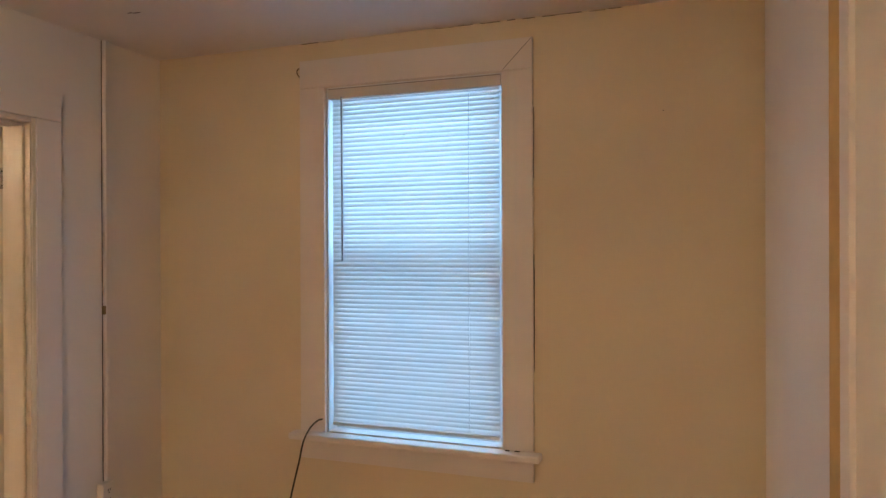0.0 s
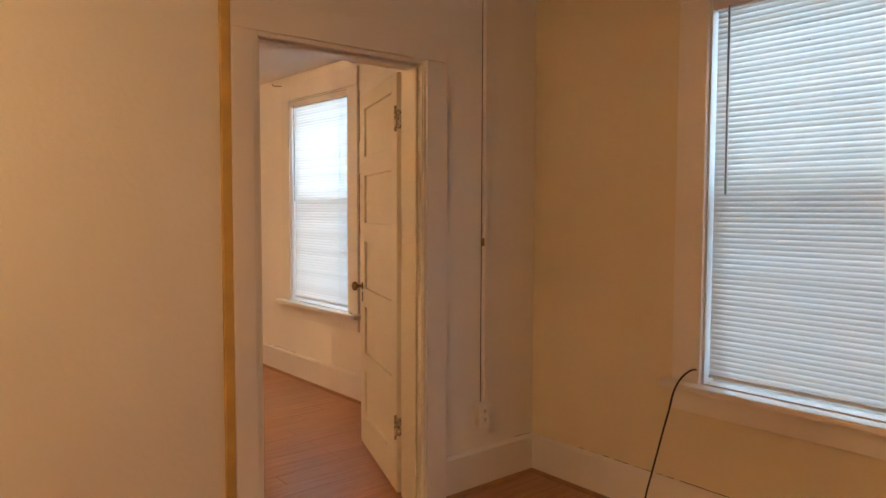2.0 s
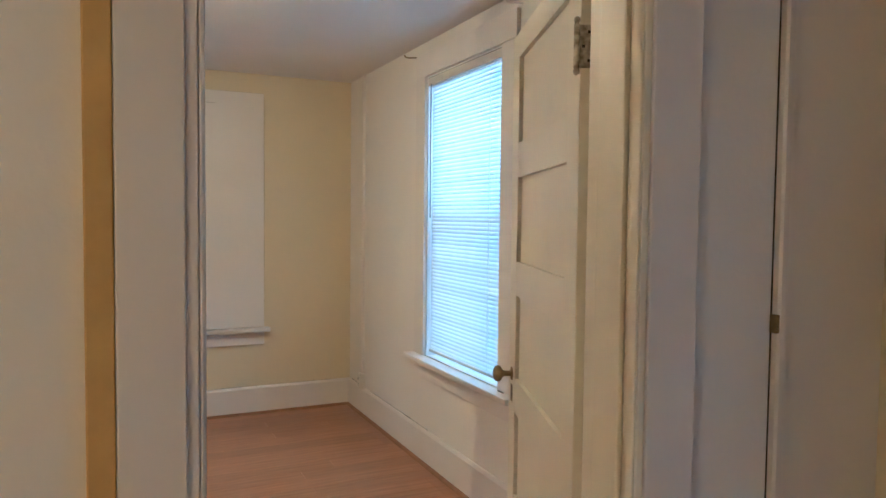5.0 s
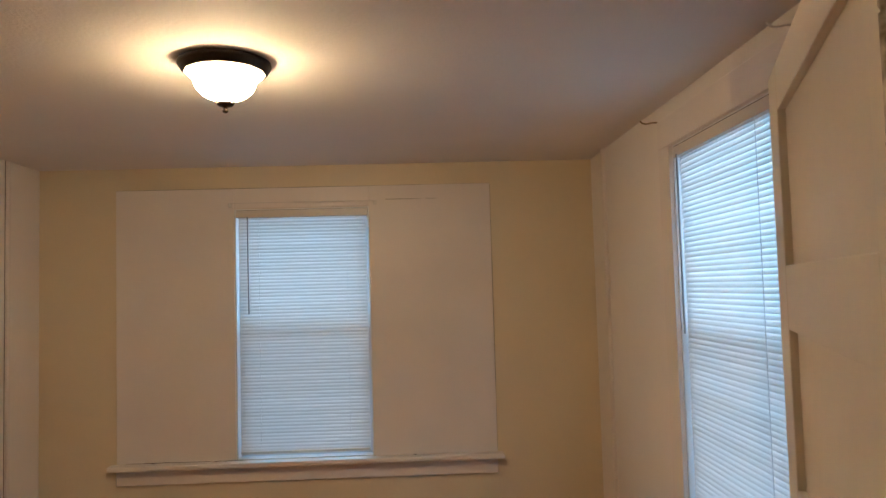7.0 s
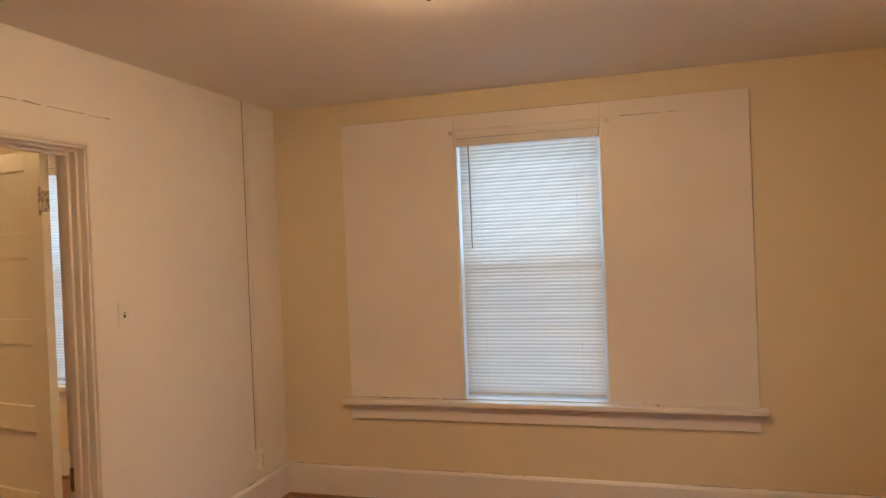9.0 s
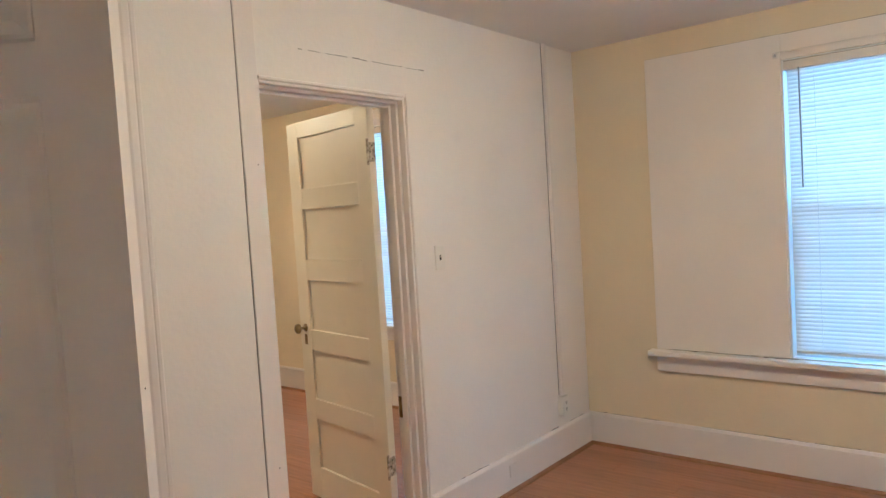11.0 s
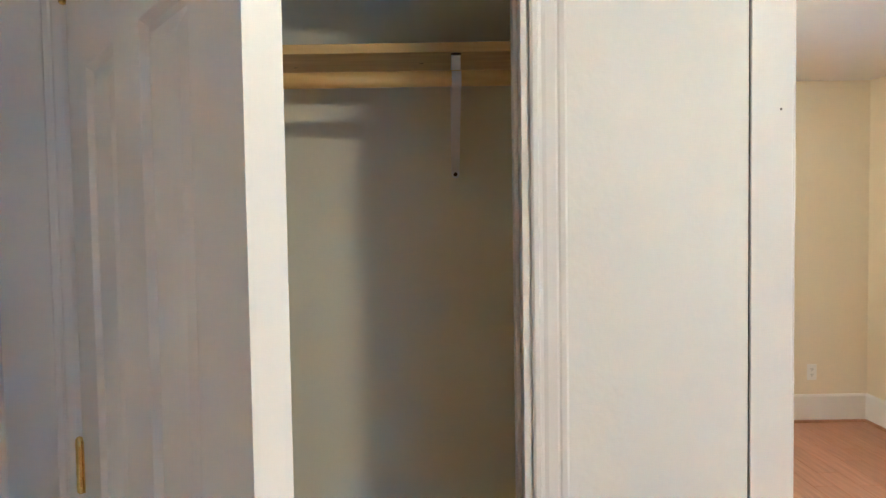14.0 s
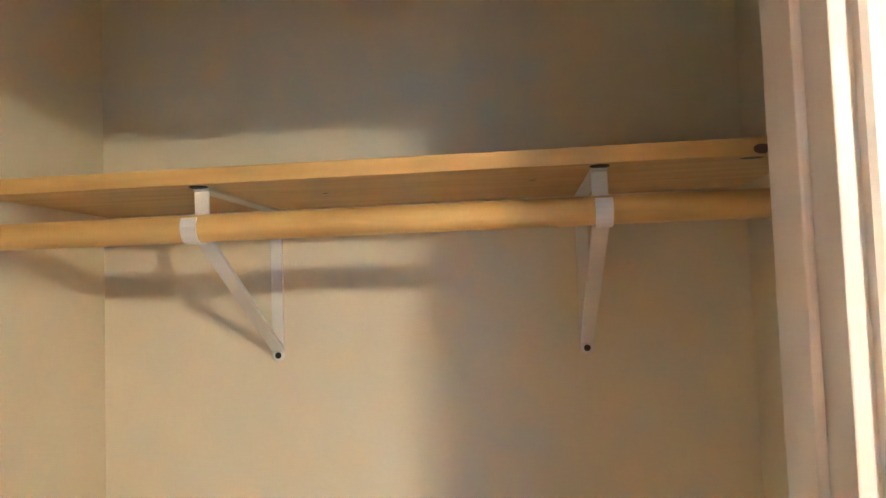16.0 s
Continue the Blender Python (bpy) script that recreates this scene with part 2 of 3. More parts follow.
wall("wall_north_1", "x", 0.0, 0.16, 0.0, XE, CA, [WA], CREAM, "cream painted plaster wall with a window")
wall("wall_north_2", "x", 0.0, 0.16, XW, XD, CB, [WN], WHITE, "off-white painted plaster wall with a window")
wall("wall_partition", "y", XD, 0.0, YB, 0.16, CA, [(D1[0], D1[1], 0, D1[2])], WHITE, "off-white painted partition wall with a doorway")
wall("wall_partition_south", "y", -0.02, 0.10, YS, YB, CA, [], WHITE, "off-white painted partition wall")
wall("wall_east", "y", XE, XE + 0.12, YS, 0.16, CA, [], WHITE, "off-white painted side wall")
wall("wall_south_1", "x", YS - 0.12, YS, -0.02, XE + 0.12, CA, [], WHITE, "off-white painted back wall")
wall("wall_west", "y", XW - 0.16, XW, YB - 0.135, 0.16, CB, [WW], CREAM, "cream painted plaster wall with a wide window surround")
wall("wall_west_2", "y", XW - 0.16, XW, YC, YB - 0.135, CB, [WC], CREAM, "cream painted plaster wall with a window")
wall("wall_south_2", "x", YB - 0.135, YB, XW, XD, CB, [(D2[0], D2[1], 0, D2[2]), (CL[0], CL[1], 0, CL[2])], WHITE, "off-white painted wall with a doorway and a closet")
wall("wall_far", "x", YC - 0.12, YC, XW - 0.16, -1.35, CB, [], CREAM, "cream painted plaster far wall")
wall("wall_closet_side", "y", -1.46, -1.39, YK, YB - 0.135, CB, [], CLOSETP, "off-white closet side wall")
wall("wall_closet_side_2", "y", -0.075, 0.0, YK, YB - 0.135, CB, [], CLOSETP, "off-white closet side wall")
wall("wall_closet_back", "x", YK - 0.08, YK, -1.46, -0.022, CB, [], CLOSETP, "off-white closet back wall")
wall("wall_room_3_east", "y", -1.46, -1.35, YC, YK - 0.08, CB, [], WHITE, "off-white painted side wall")


def slab(name, x0, x1, y0, y1, z0, z1, mat, label, category):
    return structure(name, box_mesh(name, (x0, y0, z0), (x1, y1, z1), mat), label, category)


slab("ceiling_1", -0.02, XE + 0.12, YS - 0.12, 0.16, CA, CA + 0.1, CEIL, "off-white textured plaster ceiling", "ceiling")
slab("ceiling_2", XW - 0.16, -0.021, YC - 0.12, 0.16, CB + 0.026, CB + 0.1, CEIL, "off-white textured plaster ceiling", "ceiling")
bpy.data.objects["ceiling_2"].location.z = -0.026
floor_a = slab("floor_1", XD / 2, XE, YS, 0.0, -0.1, -0.006, FLOORB, "red-brown wood laminate plank floor", "floor")
floor_b = slab("floor_2", XW, XD / 2, YB - 0.07, 0.0, -0.1, -0.006, FLOORB, "red-brown wood laminate plank floor", "floor")
floor_c = slab("floor_3", XW, 0.0, YC, YB - 0.07, -0.1, -0.006, FLOORB, "red-brown wood laminate plank floor", "floor")
slab("ground", -400, 400, -400, 400, -0.8, -0.7, GRASS, "grass ground outside the house", "ground")


# baseboards with a bevelled top, and a wooden shoe moulding in front of them
BASE_H = 0.20
BASE = [(0, 0), (0, 0.018), (BASE_H - 0.015, 0.018), (BASE_H, 0.008), (BASE_H, 0)]
SHOEP = [(0, 0.0185), (0, 0.036), (0.008, 0.034), (0.014, 0.028), (0.018, 0.0185)]


def baseboard(p0, p1, out, h=1.0):
    structure("baseboard", sweep("baseboard", [(a * h, b) for a, b in BASE], (*p0, 0.0), (*p1, 0.0), (*out, 0), (0, 0, 1), TRIM), "white painted tall wooden baseboard", "baseboard")
    structure("shoe_moulding", sweep("shoe_moulding", SHOEP, (*p0, 0.0), (*p1, 0.0), (*out, 0), (0, 0, 1), SHOE), "brown wooden quarter-round at the floor", "trim")


baseboard((0.02, 0), (XE - 0.02, 0), (0, -1))
baseboard((0, 0), (0, D1[1] + 0.12), (1, 0))
baseboard((0, D1[0] - 0.125), (0, YS), (1, 0))
baseboard((XE, 0), (XE, -1.461), (-1, 0))
baseboard((XW + 0.02, 0), (XD - 0.02, 0), (0, -1))
baseboard((XW, 0), (XW, YB), (1, 0))
baseboard((XW + 0.02, YB), (D2[0] - 0.018, YB), (0, 1))
baseboard((D2[1] + 0.089, YB), (CL[0] - 0.084, YB), (0, 1))
baseboard((CL[1] + 0.09, YB), (XD, YB), (0, 1))
baseboard((XD, 0), (XD, D1[1] + 0.11), (-1, 0))
baseboard((XD, D1[0] - 0.11), (XD, YB + 0.02), (-1, 0))
baseboard((XW, YB - 0.135), (XW, YC), (1, 0))
baseboard((XW + 0.02, YC), (-1.48, YC), (0, 1))


# ---- door frames ----
def board(name, lo, hi, mat, label, category="trim", bevel=0.003):
    return structure(name, box_mesh(name, lo, hi, mat, bevel), label, category)


# first doorway: flat boards on the first room's side with an ochre strip along the outer edge
board("trim", (0.0, D1[0] - 0.088, 0), (0.024, D1[0], 2.035), TRIM, "flat white painted door casing board")
board("trim", (0.0, D1[0] - 0.125, 0), (0.02, D1[0] - 0.089, 2.155), EDGE, "ochre edge strip beside door casing")
board("trim", (0.0, D1[1], 0.0), (0.024, D1[1] + 0.12, 2.035), TRIM, "flat white painted door casing board")
board("trim", (0.0, D1[0] - 0.088, 2.036), (0.024, D1[1] + 0.12, 2.155), TRIM, "flat white painted door head casing board")
board("trim", (XD - 0.02, D1[0] - 0.11, 0), (XD, D1[0], 2.035), TRIM, "flat white painted door casing board")
board("trim", (XD - 0.02, D1[1], 0), (XD, D1[1] + 0.11, 2.035), TRIM, "flat white painted door casing board")
board("trim", (XD - 0.02, D1[0] - 0.11, 2.036), (XD, D1[1] + 0.11, 2.15), TRIM, "flat white painted door head casing board")
# jamb lining with stops
for y, s in ((D1[0], 1), (D1[1], -1)):
    mat = DOORP if s < 0 else TRIM
    board("door_jamb", (XD + 0.001, y, 0), (0.018, y + s * 0.018, 2.035), mat, "painted wooden door jamb", "door frame")
    board("door_stop", (XD + 0.05, y + s * 0.0185, 0), (-0.02, y + s * 0.032, 2.003), mat, "painted wooden door stop strip", "door frame", 0.005)
    board("door_stop", (-0.008, y + s * 0.0185, 0), (0.016, y + s * 0.025, 2.01), mat, "painted wooden door stop strip", "door frame", 0.004)
board("door_jamb", (XD + 0.001, D1[0] + 0.019, 2.017), (0.018, D1[1] - 0.019, 2.0345), TRIM, "painted wooden door head jamb", "door frame")
board("door_stop", (XD + 0.05, D1[0] + 0.033, 2.003), (-0.02, D1[1] - 0.033, 2.0165), TRIM, "painted wooden door stop strip", "door frame", 0.005)

# old doorway in the first room's east wall
board("trim", (XE - 0.02, -1.565, 0), (XE, -1.462, 2.17), EDGE, "ochre edge strip beside door casing")
board("trim", (XE - 0.021, -1.64, 0), (XE, -1.566, 2.16), TRIM, "flat white painted door casing board")
board("door_jamb", (XE - 0.012, -2.32, 0), (XE, -1.641, 2.04), DOORP, "closed painted door panel in side wall", "door")
board("trim", (XE - 0.026, -2.435, 0), (XE, -2.321, 2.16), TRIM, "flat white painted door casing board")
board("trim", (XE - 0.026, -2.32, 2.041), (XE, -1.641, 2.16), TRIM, "flat white painted door head casing board")

# second doorway
MOULD = [(0, 0), (0, 0.012), (0.005, 0.015), (0.013, 0.015), (0.016, 0.0115), (0.022, 0.0105), (0.030, 0.0125), (0.048, 0.0125), (0.053, 0.0105), (0.057, 0.0135), (0.066, 0.015), (0.071, 0.012), (0.071, 0)]
board("trim", (D2[1], YB, 0), (D2[1] + 0.083, YB + 0.006, 2.30), TRIM, "flush white painted door casing board", bevel=0.002)
board("trim", (D2[1] + 0.0835, YB, 0), (D2[1] + 0.0855, YB + 0.0012, 2.30), CRACK_SHADE, "dark seam beside flush casing board", bevel=0.0)
# a stepped lining inside the opening: three shallow rebates, each set further in
STEPS = ((0.012, -0.030, 0.004), (0.024, -0.062, -0.030), (0.036, -0.098, -0.062), (0.022, -0.135, -0.098))
for d, y0, y1 in STEPS:
    board("door_jamb", (D2[0], YB + y0, 0), (D2[0] + d, YB + y1 - 0.0005, D2[2]), TRIM, "stepped painted wooden door jamb", "door frame", 0.003)
    board("door_jamb", (D2[1] - d * 0.5, YB + y0, 0), (D2[1], YB + y1 - 0.0005, D2[2]), TRIM, "stepped painted wooden door jamb", "door frame", 0.003)
    board("door_jamb", (D2[0] + d + 0.0005, YB + y0, D2[2] - d), (D2[1] - d * 0.5 - 0.0005, YB + y1 - 0.0005, D2[2]), TRIM, "stepped painted wooden door head jamb", "door frame", 0.003)
structure("trim", sweep("trim", [(0, 0), (0, 0.008), (0.004, 0.012), (0.012, 0.012), (0.015, 0.004), (0.015, 0)], (D2[0], YB, 0), (D2[0], YB, D2[2] + 0.015), (0, 1, 0), (-1, 0, 0), TRIM), "white painted thin door bead", "trim")
structure("trim", sweep("trim", [(0, 0), (0, 0.008), (0.004, 0.012), (0.012, 0.012), (0.015, 0.004), (0.015, 0)], (D2[0], YB, D2[2]), (D2[1] - 0.001, YB, D2[2]), (0, 1, 0), (0, 0, 1), TRIM), "white painted thin door bead", "trim")

# closet doorway: moulded casing
structure("trim", sweep("trim", MOULD, (CL[0] - 0.004, YB, 0), (CL[0] - 0.004, YB, 2.285), (0, 1, 0), (-1, 0, 0), TRIM), "white painted fluted closet casing", "trim")
structure("trim", sweep("trim", MOULD, (CL[1] + 0.004, YB, 0), (CL[1] + 0.004, YB, 2.285), (0, 1, 0), (1, 0, 0), TRIM), "white painted fluted closet casing", "trim")
structure("trim", sweep("trim", MOULD, (CL[0] - 0.003, YB, 2.207), (CL[1] + 0.003, YB, 2.207), (0, 1, 0), (0, 0, 1), TRIM), "white painted fluted closet head casing", "trim")
for x, s in ((CL[0], 1), (CL[1], -1)):
    board("door_jamb", (x, YB - 0.140, 0), (x + s * 0.014, YB + 0.003, 2.20), TRIM, "white painted closet jamb", "door frame", 0.002)
    board("door_stop", (x + s * 0.0145, YB - 0.085, 0), (x + s * 0.024, YB - 0.042, 2.185), TRIM, "white painted closet door stop", "door frame", 0.003)
board("door_jamb", (CL[0] + 0.015, YB - 0.140, 2.186), (CL[1] - 0.015, YB + 0.003, 2.1995), TRIM, "white painted closet head jamb", "door frame", 0.002)


# ---- windows with blinds ----
def window_group(idx, m, w, h, z0, casing, panel=None, cords=(0.14, 0.86), wand=0.12, wand_len=0.75, slats_tilt=66, day=1.0):
    """A window in a wall. Local x runs along the wall to the viewer's right, local -y is into the room, z up; the origin is at the
    opening's lower left corner on the wall's face."""
    win = tagged(new("window_%d" % idx, None), "white double-hung sash window behind closed blinds", "window", kind="structure")
    win.matrix_world = m
    r = 0.045
    part(win, "jamb", box_mesh("jamb", (0, 0.0, 0), (0.008, 0.15, h), VINYL))
    part(win, "jamb", box_mesh("jamb", (w - 0.008, 0.0, 0), (w, 0.15, h), VINYL))
    part(win, "head", box_mesh("head", (0.009, 0.0, h - 0.008), (w - 0.009, 0.15, h), VINYL))
    for zz, yy in ((0.0, 0.075), (h / 2 - 0.02, 0.105)):
        hh = h / 2 + 0.02
        bm = bmesh.new()
        add_box(bm, (0.009, yy, zz), (0.009 + r, yy + 0.028, zz + hh), 0.003)
        add_box(bm, (w - 0.009 - r, yy, zz), (w - 0.009, yy + 0.028, zz + hh), 0.003)
        add_box(bm, (0.009 + r, yy, zz), (w - 0.009 - r, yy + 0.028, zz + (0.02 if zz == 0 else r)), 0.003)
        add_box(bm, (0.009 + r, yy, zz + hh - r), (w - 0.009 - r, yy + 0.028, zz + hh), 0.003)
        part(win, "sash", mesh_of(bm, "sash", VINYL))
        g = part(win, "pane", box_mesh("pane", (0.05, yy + 0.012, zz + (0.018 if zz == 0 else 0.04)), (w - 0.05, yy + 0.016, zz + hh - 0.04), PANE))
        g.visible_shadow = False
    x0, x1, top, bot = panel or (-casing, w + casing, h + casing, 0.0)
    t = 0.02 if not panel else 0.012
    if panel:
        part(win, "panel", box_mesh("panel", (x0, -t, 0.002), (-0.001, 0, top), TRIM, 0.002), label="painted flat board beside window")
        part(win, "panel", box_mesh("panel", (w + 0.001, -t, 0.002), (x1, 0, top), TRIM, 0.002), label="painted flat board beside window")
        part(win, "panel", box_mesh("panel", (0, -t, h + 0.001), (w, 0, top - 0.001), TRIM, 0.002), label="painted flat board over window")
    else:
        part(win, "casing", box_mesh("casing", (x0, -t, 0.002), (-0.001, 0, h), TRIM, 0.003))
        part(win, "casing", box_mesh("casing", (w + 0.001, -t, 0.002), (x1, 0, h), TRIM, 0.003))
        part(win, "casing", box_mesh("casing", (x0, -t - 0.001, h + 0.001), (x1, 0, top), TRIM, 0.003))
    # shadow-dark cracks where old paint has parted along the casing
    rng = random.Random(idx)
    bm = bmesh.new()
    for _ in range(9):
        a = rng.uniform(x0, x1 - 0.25)
        add_box(bm, (a, -0.003, top + 0.0), (a + rng.uniform(0.05, 0.22), -0.0005, top + rng.uniform(0.0015, 0.003)))
    for _ in range(6):
        a = rng.uniform(0.2, top - 0.4)
        add_box(bm, (x1, -0.003, a), (x1 + rng.uniform(0.0015, 0.003), -0.0005, a + rng.uniform(0.1, 0.4)))
    for _ in range(4):
        a = rng.choice((rng.uniform(x0, -0.07), rng.uniform(w, x1 - 0.07)))
        add_box(bm, (a, -t - 0.0075, 0.0002), (a + rng.uniform(0.008, 0.025), -t - 0.0005, 0.0030))
    if panel:
        add_box(bm, (x0, -0.0026, top + 0.0003), (x1, -0.0006, top + 0.0018))
        add_box(bm, (x1 + 0.0003, -0.0026, 0.02), (x1 + 0.0018, -0.0006, top))
        add_box(bm, (x0 - 0.0016, -0.0026, 0.02), (x0 - 0.0003, -0.0006, top))
    part(win, "crack", mesh_of(bm, "crack", CRACK_SHADE))
    part(win, "sill", box_mesh("sill", (x0 - 0.035, -0.075, -0.030), (x1 + 0.035, 0.0, 0.0), TRIM, 0.008))
    part(win, "sill", box_mesh("sill", (0.001, 0.0005, -0.026), (w - 0.001, 0.0745, 0.005), TRIM, 0.0015))
    part(win, "apron", box_mesh("apron", (x0, -0.02, -0.125), (x1, 0, -0.0305), TRIM, 0.003))
    bm = bmesh.new()
    add_box(bm, (x0 + 0.01, -0.0060, -0.1280), (x1 - 0.005, -0.0005, -0.1252))
    part(win, "seam", mesh_of(bm, "seam", CRACK_SHADE))
    # blind
    bl = tagged(new("window_blind", None), "closed white mini slat blind glowing with daylight", "blind", "window blinds")
    bl.matrix_world = m
    part(bl, "head_rail", box_mesh("head_rail", (0.010, -0.004, h - 0.055), (w - 0.010, 0.045, h - 0.010), RAIL, 0.003))
    bm = bmesh.new()
    add_box(bm, (0.012, -0.003, h - 0.0098), (w - 0.012, 0.002, h - 0.0082))
    part(win, "seam", mesh_of(bm, "seam", CRACK_SHADE))
    part(win, "insect_screen", box_mesh("insect_screen", (0.012, 0.138, 0.0), (w - 0.012, 0.1385, h / 2), SCREEN), label="fine grey insect screen")
    part(bl, "bottom_rail", box_mesh("bottom_rail", (0.022, 0.010, 0.030), (w - 0.022, 0.038, 0.046), RAIL, 0.004))
    bm = bmesh.new()
    n = 6
    top_row, low_row = [], []
    wd, crown, th = 0.0255, 0.0022, 0.0009
    for i in range(n + 1):
        u = i / n - 0.5
        zc = crown * (1 - 4 * u * u)
        top_row.append((u * wd, zc + th / 2))
        low_row.append((u * wd, zc - th / 2))
    ring = top_row + low_row[::-1]
    va = [bm.verts.new((0.021, y, z)) for y, z in ring]
    vb = [bm.verts.new((w - 0.021, y, z)) for y, z in ring]
    for i in range(len(ring)):
        j = (i + 1) % len(ring)
        bm.faces.new((va[i], va[j], vb[j], vb[i]))
    bm.faces.new(va)
    bm.faces.new(vb[::-1])
    sl = mesh_of(bm, "slat", SLAT)
    pitch = 0.0213
    count = int((h - 0.055 - 0.03) / pitch)
    pitch = (h - 0.055 - 0.058) / count
    for i in range(count + 1):
        z = 0.058 + i * pitch
        part(bl, "slat", sl, pose(0, 0.024, z, slats_tilt + rng.uniform(-2.0, 2.0), 0, 0))
    for c in cords:
        bm = bmesh.new()
        add_box(bm, (c * w - 0.0012, -0.004, 0.05), (c * w + 0.0012, -0.0025, h - 0.05))
        part(bl, "ladder_cord", mesh_of(bm, "ladder_cord", VINYL))
    if wand:
        part(bl, "tilt_wand", tube("tilt_wand", [(wand * w, -0.012, h - 0.05), (wand * w + 0.002, -0.013, h - 0.05 - wand_len / 2), (wand * w + 0.003, -0.012, h - 0.05 - wand_len)], 0.0042, WAND))
    window_light(m @ pose(w / 2, 0.24, h / 2 + 0.12, -90, 0, 0), w * 1.1, h + 0.40, day)
    return win


window_group(1, pose(WA[0], 0, WA[2]), WA[1] - WA[0], WA[3] - WA[2], WA[2], 0.13, cords=(0.82,), wand=0.10, day=0.72)
window_group(2, pose(WN[0], 0, WN[2]), WN[1] - WN[0], WN[3] - WN[2], WN[2], 0.13, cords=(0.85,), wand=0.08, day=1.1)
hw = WW[3] - WW[2]
window_group(3, pose(XW, WW[0], WW[2], 0, 0, 90), WW[1] - WW[0], hw, WW[2], 0.1, panel=(-0.717, 1.591, 2.293 - WW[2], 0), cords=(0.18, 0.83), wand=0.10, wand_len=0.60, day=0.8)
window_group(4, pose(XW, WC[0], WC[2], 0, 0, 90), WC[1] - WC[0], WC[3] - WC[2], WC[2], 0.12)


# ---- doors ----
def five_panel_door(name, m, w, label, knob_side):
    """Leaf along local +x from the hinge, thickness along y, local origin on the floor at the hinge."""
    d = tagged(new(name, None), label, "door", "five-panel doors")
    d.matrix_world = m
    t, H, z0 = 0.019, 2.012, 0.008
    st, tr, br, rl = 0.105, 0.080, 0.170, 0.108
    ph = (H - z0 - tr - br - 4 * rl) / 5
    part(d, "stile", box_mesh("stile", (0, -t, z0), (st, t, H), DOORP, 0.003))
    part(d, "stile", box_mesh("stile", (w - st, -t, z0), (w, t, H), DOORP, 0.003))
    z = z0
    pm = None
    for i in range(6):
        rh = br if i == 0 else (tr if i == 5 else rl)
        part(d, "rail", box_mesh("rail", (st, -t + 0.0004, z), (w - st, t - 0.0004, z + rh), DOORP, 0.002))
        z += rh
        if i < 5:
            bm = bmesh.new()
            add_box(bm, (st, -0.006, 0), (w - st, 0.006, ph))
            pm = pm or mesh_of(bm, "panel", DOORP)
            part(d, "panel", pm, pose(0, 0, z))
            z += ph
    kz = 0.93
    prof = [(0.0, 0.062), (0.014, 0.061), (0.024, 0.055), (0.027, 0.046), (0.024, 0.038), (0.012, 0.031), (0.009, 0.024), (0.009, 0.006), (0.020, 0.004), (0.022, 0.0)]
    kn = lathe("knob", prof, OLDBRASS, 24)
    for s in (-1, 1):
        part(d, "knob", kn, pose(w - 0.055, s * t, kz, 90 if s < 0 else -90, 0, 0), "tarnished brass knob")
        part(d, "keyhole_plate", box_mesh("keyhole_plate", (w - 0.068, s * t, kz - 0.09), (w - 0.042, s * (t + 0.002), kz - 0.035), OLDBRASS, 0.001))
    for hz in (0.33, 1.795):
        bm = bmesh.new()
        add_box(bm, (-0.0022, -0.016, hz - 0.045), (-0.0002, 0.030, hz + 0.045), 0.001)
        for k in (-0.03, 0.0, 0.03):
            add_box(bm, (-0.0032, -0.002 + 0.012 * (k == 0), hz + k - 0.003), (-0.0022, 0.004 + 0.012 * (k == 0), hz + k + 0.003), slot=1)
        h1 = part(d, "hinge", mesh_of(bm, "hinge", [HINGE, DARK]), label="paint-spattered steel butt hinge")
        pin = lathe("hinge_pin", [(0.0, -0.062), (0.006, -0.058), (0.007, -0.052), (0.0045, -0.047), (0.0065, -0.045), (0.0065, 0.045), (0.0045, 0.047), (0.007, 0.052), (0.006, 0.058), (0.0, 0.062)], HINGE, 12)
        part(d, "hinge_pin", pin, pose(-0.004, 0.028 * knob_side, hz))
    return d


ang1 = math.degrees(math.atan2(0.36, -0.933))
five_panel_door("panel_door", pose(-0.178, -0.728, 0, 0, 0, ang1), 0.815, "cream painted five-panel wooden door standing open", 1)
five_panel_door("panel_door", pose(-2.455, YB - 0.168, 0, 0, 0, -99.3), 0.74, "cream painted five-panel wooden door standing open", 1)


